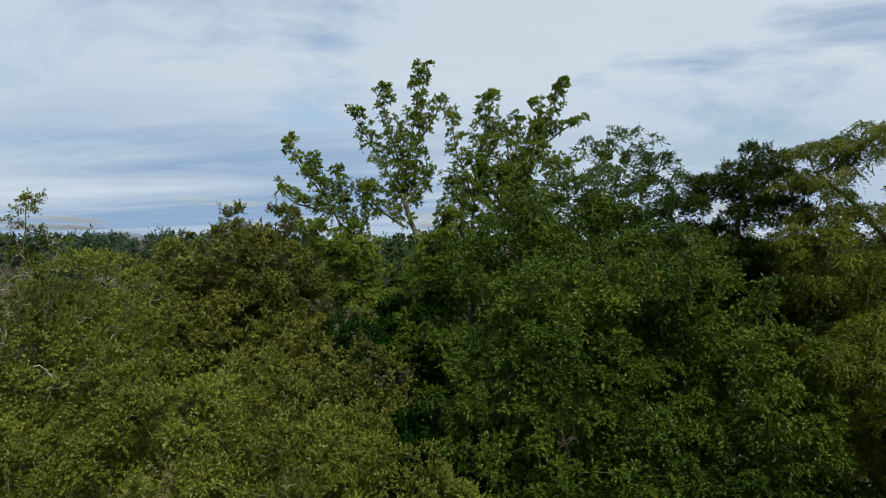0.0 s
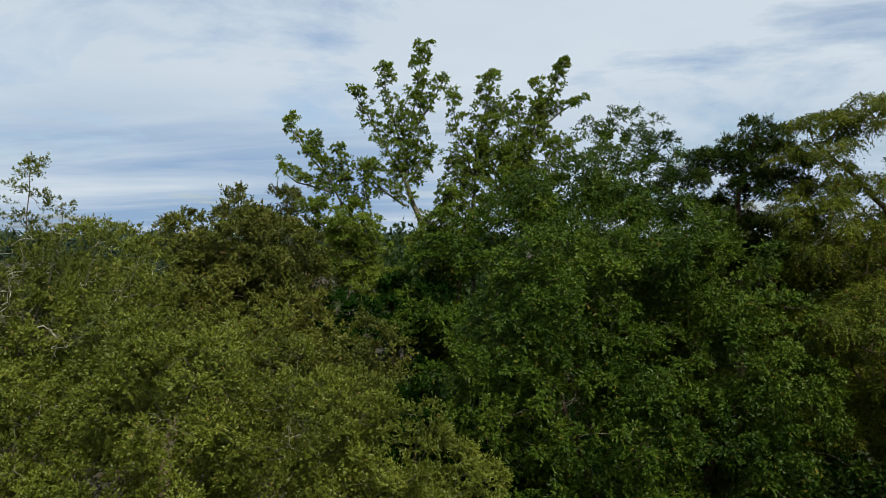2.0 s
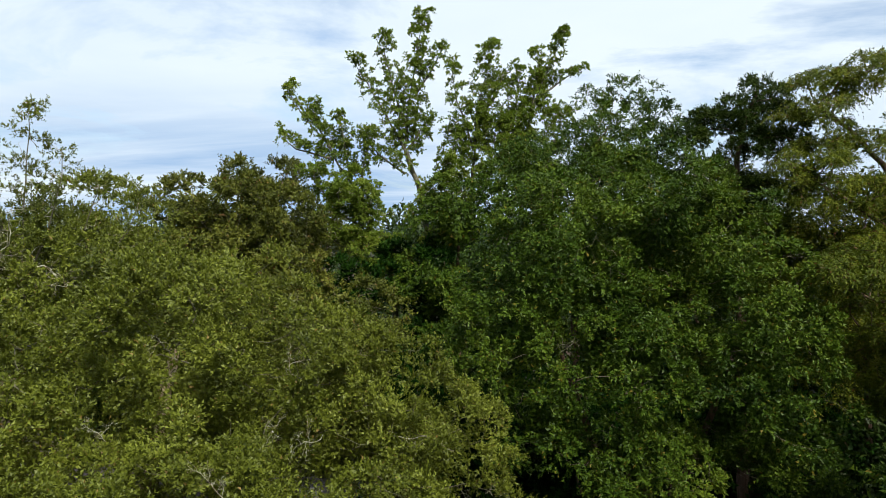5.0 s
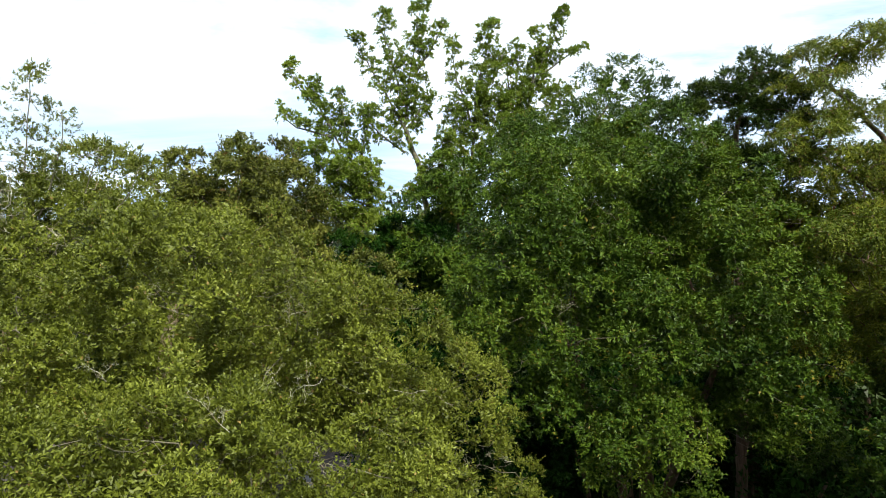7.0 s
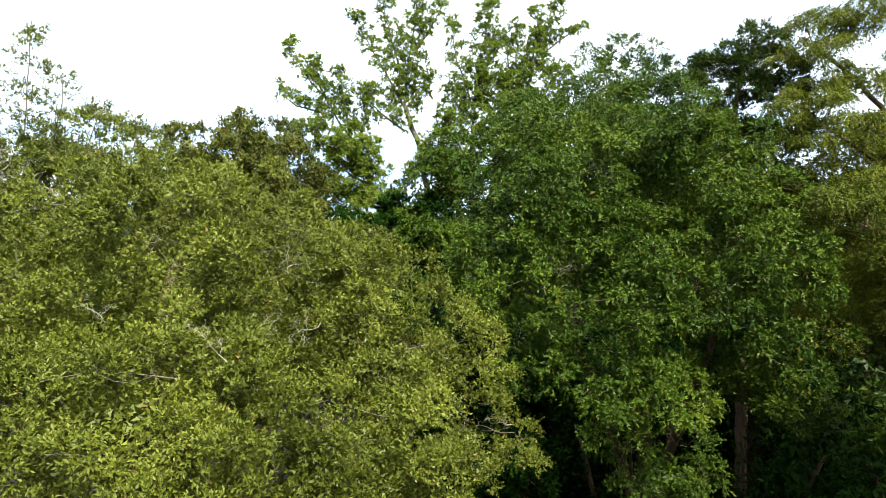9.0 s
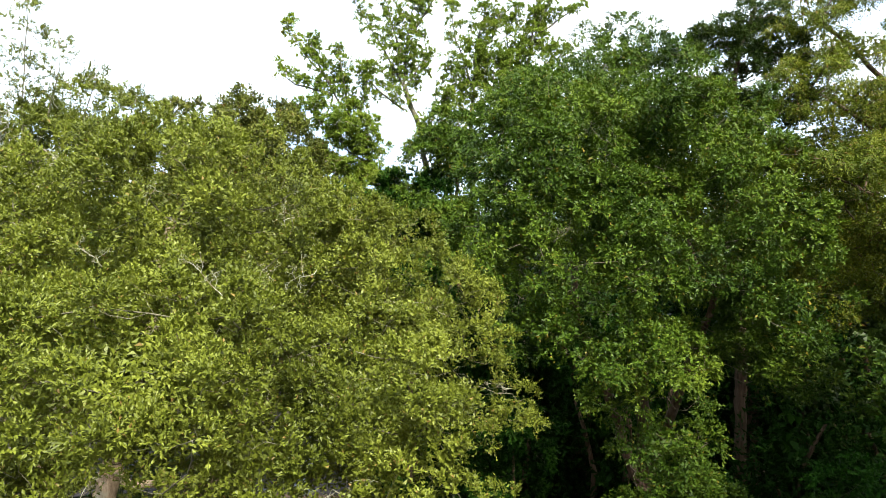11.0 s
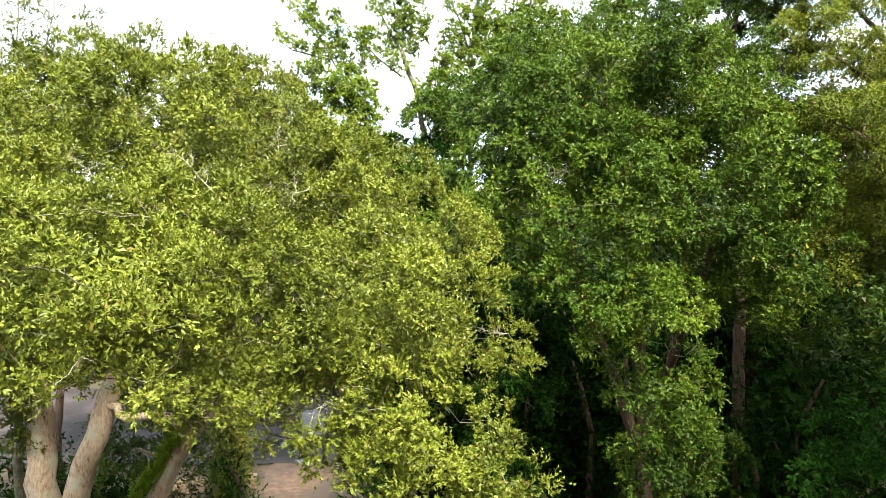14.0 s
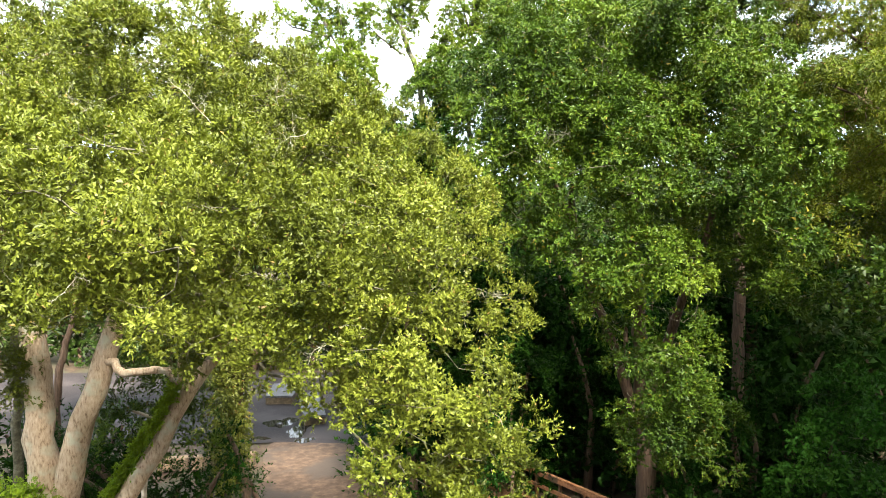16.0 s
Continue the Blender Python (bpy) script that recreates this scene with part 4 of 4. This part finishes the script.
woods("undergrowth", "undergrowth of saplings and shrubs in shade-darkened green", rng, 34, (-2, 17), (24, 31), (5, 11), dict(FAR_SPEC, length=0.2, width=0.09, twigs=7), 0.8, LEAF_SHADE, 0.0)
# Added to blacken the shaded hollow; near-black leaves do the darkening.
woods("undergrowth", "thick growth added beneath the hardwoods, toned as deep shade", np.random.default_rng(77), 14, (2.4, 8.0), (28.2, 31), (5.5, 9), dict(FAR_SPEC, length=0.2, width=0.09, twigs=7), 0.8, LEAF_SHADE, 0.0)
woods("undergrowth", "low shrubs under the live oak, leaves darkened for shade", np.random.default_rng(79), 12, (-10.4, -6.2), (17.5, 21.0), (2.6, 4.6), dict(FAR_SPEC, length=0.11, width=0.05, twigs=6, per=7), 0.45, LEAF_SHADE, 0.0)
# Shrubs added to keep both trunk feet dark, shade in their leaf colour.
woods("undergrowth", "shade-toned shrubs added at the foot of the broad hardwood", np.random.default_rng(80), 8, (4.6, 8.6), (19.6, 21.4), (2.6, 4.0), dict(FAR_SPEC, length=0.12, width=0.055), 0.6, LEAF_SHADE, 0.0)
woods("undergrowth", "shade-toned shrubs added round the foot of the pine", np.random.default_rng(78), 9, (8.0, 13.0), (20.5, 22.8), (4.2, 5.4), dict(FAR_SPEC, length=0.16, width=0.07, twigs=6), 0.7, LEAF_SHADE, 0.0)
woods("far_woods", "distant level line of forest, tinted blue for haze", rng, 120, (-330, 40), (300, 480), (15.5, 18.5), dict(FAR_SPEC, twigs=3, per=3, length=1.5, width=0.8), 3.0, LEAF_FAR)
woods("far_woods", "far line of haze-tinted green pines across the flat land", rng, 90, (-190, 190), (140, 260), (13.5, 18), dict(FAR_SPEC, twigs=4, per=4, length=0.6, width=0.28), 1.8, LEAF_FAR)



# ---- things on the ground ----
ROAD = rough_material("wet_asphalt", ((0.3, (0.011, 0.0085, 0.009)), (0.5, (0.019, 0.015, 0.0155)), (0.7, (0.031, 0.025, 0.0255))), 9, rough=0.9, bump=0.2, patch=(0.042, 0.034, 0.034), patch_scale=0.25)
PATH = rough_material("sandy_path", ((0.3, (0.036, 0.022, 0.014)), (0.5, (0.066, 0.042, 0.027)), (0.7, (0.110, 0.072, 0.048))), 3.0, detail=12, bump=0.5, patch=(0.050, 0.038, 0.030), patch_scale=0.35, patch_at=(0.5, 0.6))
CONCRETE = rough_material("weathered_concrete", ((0.3, (0.075, 0.055, 0.034)), (0.5, (0.13, 0.095, 0.058)), (0.7, (0.19, 0.14, 0.09))), 7, bump=0.4, patch=(0.06, 0.045, 0.03), patch_scale=1.5)
GREY_TOP = rough_material("grey_concrete", ((0.3, (0.055, 0.055, 0.060)), (0.5, (0.085, 0.085, 0.092)), (0.7, (0.12, 0.12, 0.128))), 8, bump=0.3)
WOOD = rough_material("red_brown_timber", ((0.3, (0.14, 0.060, 0.028)), (0.5, (0.26, 0.120, 0.055)), (0.7, (0.36, 0.185, 0.095))), 12, stretch=(1, 1, 1), bump=0.4, patch=(0.10, 0.06, 0.035), patch_scale=2.0)
STEEL = rough_material("dark_painted_steel", ((0.3, (0.018, 0.018, 0.020)), (0.7, (0.035, 0.035, 0.038))), 12, rough=0.5, bump=0.1)
WHITE = rough_material("white_reflector", ((0.3, (0.60, 0.62, 0.62)), (0.7, (0.75, 0.76, 0.76))), 20, rough=0.4, bump=0.05)


def water_material():
    m, N, K = material("puddle_water")
    b, out = N("ShaderNodeBsdfPrincipled"), N("ShaderNodeOutputMaterial")
    b.inputs["Base Color"].default_value = (0.03, 0.026, 0.022, 1)
    b.inputs["Roughness"].default_value = 0.04
    b.inputs["IOR"].default_value = 1.33
    K(b.outputs[0], out.inputs[0])
    return m


WATER = water_material()


def sheet(name, x0, x1, y0, y1, z, step, ragged, mat, label, category, seed):
    """A level sheet with wavering edges."""
    nx, ny = max(2, int((x1 - x0) / step)), max(2, int((y1 - y0) / step))
    u, v = np.meshgrid(np.linspace(0, 1, nx), np.linspace(0, 1, ny))
    X, Y = x0 + (x1 - x0) * u, y0 + (y1 - y0) * v
    wave = np.array([noise.noise(Vector((a * 0.35, b * 0.35, seed))) for a, b in zip(X.ravel(), Y.ravel())]).reshape(X.shape) * ragged
    X, Y = X + wave * (2 * u - 1), Y + wave * (2 * v - 1)
    i = (np.arange(ny - 1)[:, None] * nx + np.arange(nx - 1)[None]).ravel()
    ob = smooth(mesh_object(name, np.stack([X.ravel(), Y.ravel(), np.full(X.size, z)], 1), np.stack([i, i + 1, i + nx + 1, i + nx], 1), mat))
    return tagged(ob, label, category, kind="structure")


sheet("road", -70, -2.5, 31.2, 46, 0.085, 1.0, 0.5, ROAD, "dark damp asphalt road", "road", 1.0)
sheet("path", -7.7, -1.5, 16, 31.6, 0.08, 0.8, 0.9, PATH, "brown sandy path with dark damp patches", "path", 2.0)


def puddle(x, y, a, b, seed):
    r = random.Random(seed)
    bm = bmesh.new()
    n = 28
    ph = [r.uniform(0, 6) for _ in range(4)]
    ring = []
    for i in range(n):
        t = 2 * math.pi * i / n
        k = 1 + 0.22 * math.sin(2 * t + ph[0]) + 0.16 * math.sin(3 * t + ph[1]) + 0.1 * math.sin(7 * t + ph[2])
        ring.append(bm.verts.new((a * k * math.cos(t), b * k * math.sin(t), 0)))
    bm.faces.new(ring)
    me = bpy.data.meshes.new("puddle")
    bm.to_mesh(me)
    bm.free()
    me.materials.append(WATER)
    ob = new("puddle", me)
    ob.location = (x, y, 0.092)
    tagged(ob, "shallow rain puddle mirroring the sky on the sandy path", "puddle", "puddles on the path", "structure")


for k, (x, y, a, b) in enumerate([(-7.2, 33.2, 0.55, 1.1), (-8.4, 34.4, 0.7, 0.9), (-6.6, 31.6, 0.5, 0.35), (-8.9, 31.9, 0.5, 0.3)]):
    puddle(x, y, a, b, k)


def box(bm, sx, sy, sz, at, bevel=0.01):
    made = bmesh.ops.create_cube(bm, size=1.0, matrix=Matrix.Translation(at) @ Matrix.Diagonal((sx, sy, sz, 1)))
    edges = list({e for v in made["verts"] for e in v.link_edges})
    if bevel:
        bmesh.ops.bevel(bm, geom=edges, offset=bevel, segments=2, affect="EDGES", profile=0.6)
    return bm


def block(x, y, turn, sx=1.25, sy=0.4, sz=0.5):
    me_ob = part("kerb_block", box(bmesh.new(), sx, sy, sz, (0, 0, sz / 2), 0.03), CONCRETE, None)
    me_ob.matrix_basis = pose(x, y, 0.06, 0, 0, turn)
    return tagged(me_ob, "tan weathered concrete block edging the road", "concrete block", "blocks along the road edge")


first = block(-11.35, 27.8, 12, sz=0.55)
for k in (1, 2):
    copy_thing(first, pose(-11.35 + 1.36 * k, 27.8 + 0.28 * k, 0.06, 0, 0, 12))


def bench(x, y, turn, sx, sy, label):
    top = new("concrete_bench")
    tagged(top, label, "bench", "benches by the path")
    part("slab", box(bmesh.new(), sx, sy, 0.12, (0, 0, 0.46), 0.02), GREY_TOP, top, "grey concrete slab")
    part("plinth", box(bmesh.new(), sx - 0.10, sy - 0.10, 0.40, (0, 0, 0.20), 0.02), CONCRETE, top, "tan concrete plinth")
    top.matrix_basis = pose(x, y, 0.07, 0, 0, turn)


bench(-7.2, 36.3, 16, 1.15, 4.8, "long grey concrete slab bench on a tan plinth")
bench(-9.5, 39.4, 4, 1.6, 3.0, "wide grey concrete slab bench on a tan plinth")


def post(x, y):
    top = new("road_post")
    tagged(top, "dark steel post with a small white reflector", "post")
    bm = bmesh.new()
    bmesh.ops.create_cone(bm, cap_ends=True, segments=14, radius1=0.09, radius2=0.08, depth=2.2, matrix=Matrix.Translation((0, 0, 1.1)))
    bmesh.ops.create_cone(bm, cap_ends=True, segments=14, radius1=0.10, radius2=0.03, depth=0.06, matrix=Matrix.Translation((0, 0, 2.23)))
    part("pole", bm, STEEL, top)
    part("reflector", box(bmesh.new(), 0.07, 0.012, 0.22, (0, -0.092, 1.75), 0.004), WHITE, top, "white reflector")
    top.location = (x, y, 0.08)


post(-18.2, 29.0)


def boardwalk():
    """A plank walk with a timber rail on its far side."""
    top = new("boardwalk")
    a, b = Vector((-0.1, 29.4, 0)), Vector((8.9, 17.4, 0))
    way = (b - a).normalized()
    side = Vector((way.y, -way.x, 0))
    if side.y > 0:
        side = -side
    ang = math.degrees(math.atan2(way.y, way.x))
    length = (b - a).length
    top.matrix_basis = pose(a.x, a.y, 0.0, 0, 0, ang)
    tagged(top, "red-brown timber boardwalk with a railing under the trees", "boardwalk")
    for off in (0.15, 1.35):
        part("beam", box(bmesh.new(), length, 0.10, 0.20, (length / 2, -off, 0.14), 0.008), WOOD, top)
    plank = box(bmesh.new(), 0.14, 1.5, 0.035, (0, 0, 0), 0.005)
    me = bpy.data.meshes.new("plank")
    plank.to_mesh(me)
    plank.free()
    me.materials.append(WOOD)
    for i in range(int(length / 0.148)):
        o = new("plank", me)
        o.parent = top
        o.location = (0.08 + i * 0.148, -0.75, 0.26)
    n = int(length / 1.2)
    for i in range(n + 1):
        part("post", box(bmesh.new(), 0.10, 0.10, 1.28, (0.1 + i * 1.2, 0.055, 0.64), 0.006), WOOD, top)
    part("top_rail", box(bmesh.new(), length, 0.16, 0.045, (length / 2, 0.055, 1.305), 0.008), WOOD, top)
    part("mid_rail", box(bmesh.new(), length, 0.04, 0.14, (length / 2, -0.018, 0.78), 0.006), WOOD, top)
    part("mid_rail", box(bmesh.new(), length, 0.04, 0.14, (length / 2, -0.018, 1.205), 0.006), WOOD, top)


boardwalk()


# ---- growth on and under the live oak ----
def growth(name, label, category, path, radius, count, spec, mat, seed, size, group="", up=(0, 0, 1)):
    """A patch of small fronds along a line."""
    rng = np.random.default_rng(seed)
    p = fine_path(path, 0.15, rng, 0.0)
    at = p[rng.integers(0, len(p), count)] + rng.normal(size=(count, 3)) * radius
    out = unit(np.array(up) + rng.normal(size=(count, 3)) * 0.5)
    v, f = sprays(rng, at, out, size * rng.uniform(0.6, 1.3, count), **spec)
    base = np.array(path[0], float)
    ob = mesh_object(name, v - base, f, mat)
    ob.location = base
    tagged(ob, label, category, group, "stuff")


FERN_SPEC = dict(twigs=4, per=9, length=0.07, width=0.028, lift=0.3, wild=0.5, droop=0.4)
growth("fern", "bright green fern growing on a leaning oak trunk", "fern", [(-6.75, 13.4, 4.9), (-6.05, 13.35, 6.0), (-5.5, 13.3, 6.8), (-5.2, 13.2, 7.4)], 0.05, 300, FERN_SPEC, LEAF_FERN, 41, 0.13, "ferns on the oak", (-0.6, -0.3, 0.6))
growth("fern", "bright green fern filling the fork of the oak", "fern", [(-9.5, 13.0, 4.75), (-8.7, 12.9, 5.0), (-8.0, 13.0, 4.85)], 0.17, 260, FERN_SPEC, LEAF_FERN, 42, 0.34, "ferns on the oak")
growth("fern", "dull green fern on an upright oak trunk", "fern", [(-8.5, 13.3, 7.0), (-8.5, 13.3, 7.5), (-8.4, 13.25, 8.0)], 0.16, 120, FERN_SPEC, LEAF_OAK, 43, 0.22, "ferns on the oak", (0, -0.6, 0.2))
growth("ivy", "leafy vine covering an oak trunk from top to foot", "vine", [(-8.25, 25.7, 0.6), (-8.2, 25.6, 4.0), (-8.1, 25.6, 8.0)], 0.34, 600, dict(OAK_SPEC, length=0.11, width=0.05, slim=True, lift=-0.3, droop=0.5), LEAF_OLIVE, 44, 0.40, "", (0, -0.4, -0.2))
tree("shrub", "small dark shrub with a crooked pale stem", "shrub",
     [[(-7.6, 17.2, 0), (-7.7, 17.0, 2.5), (-7.4, 16.8, 4.6), (-6.9, 16.6, 5.4), (-7.6, 16.3, 5.9)]], [(0.10, 0.04)],
     [(-7.2, 16.7, 6.6, 1.2, 0.9, 1.0), (-6.6, 16.9, 5.0, 0.8, 0.7, 1.0), (-7.9, 16.9, 5.0, 0.6, 0.6, 0.7)], 0.75, 0.4, 8, 0.30, dict(OAK_SPEC), LEAF_BROAD, BARK_PALE, 45, inner=20, inner_len=0.14, bare=0.08)
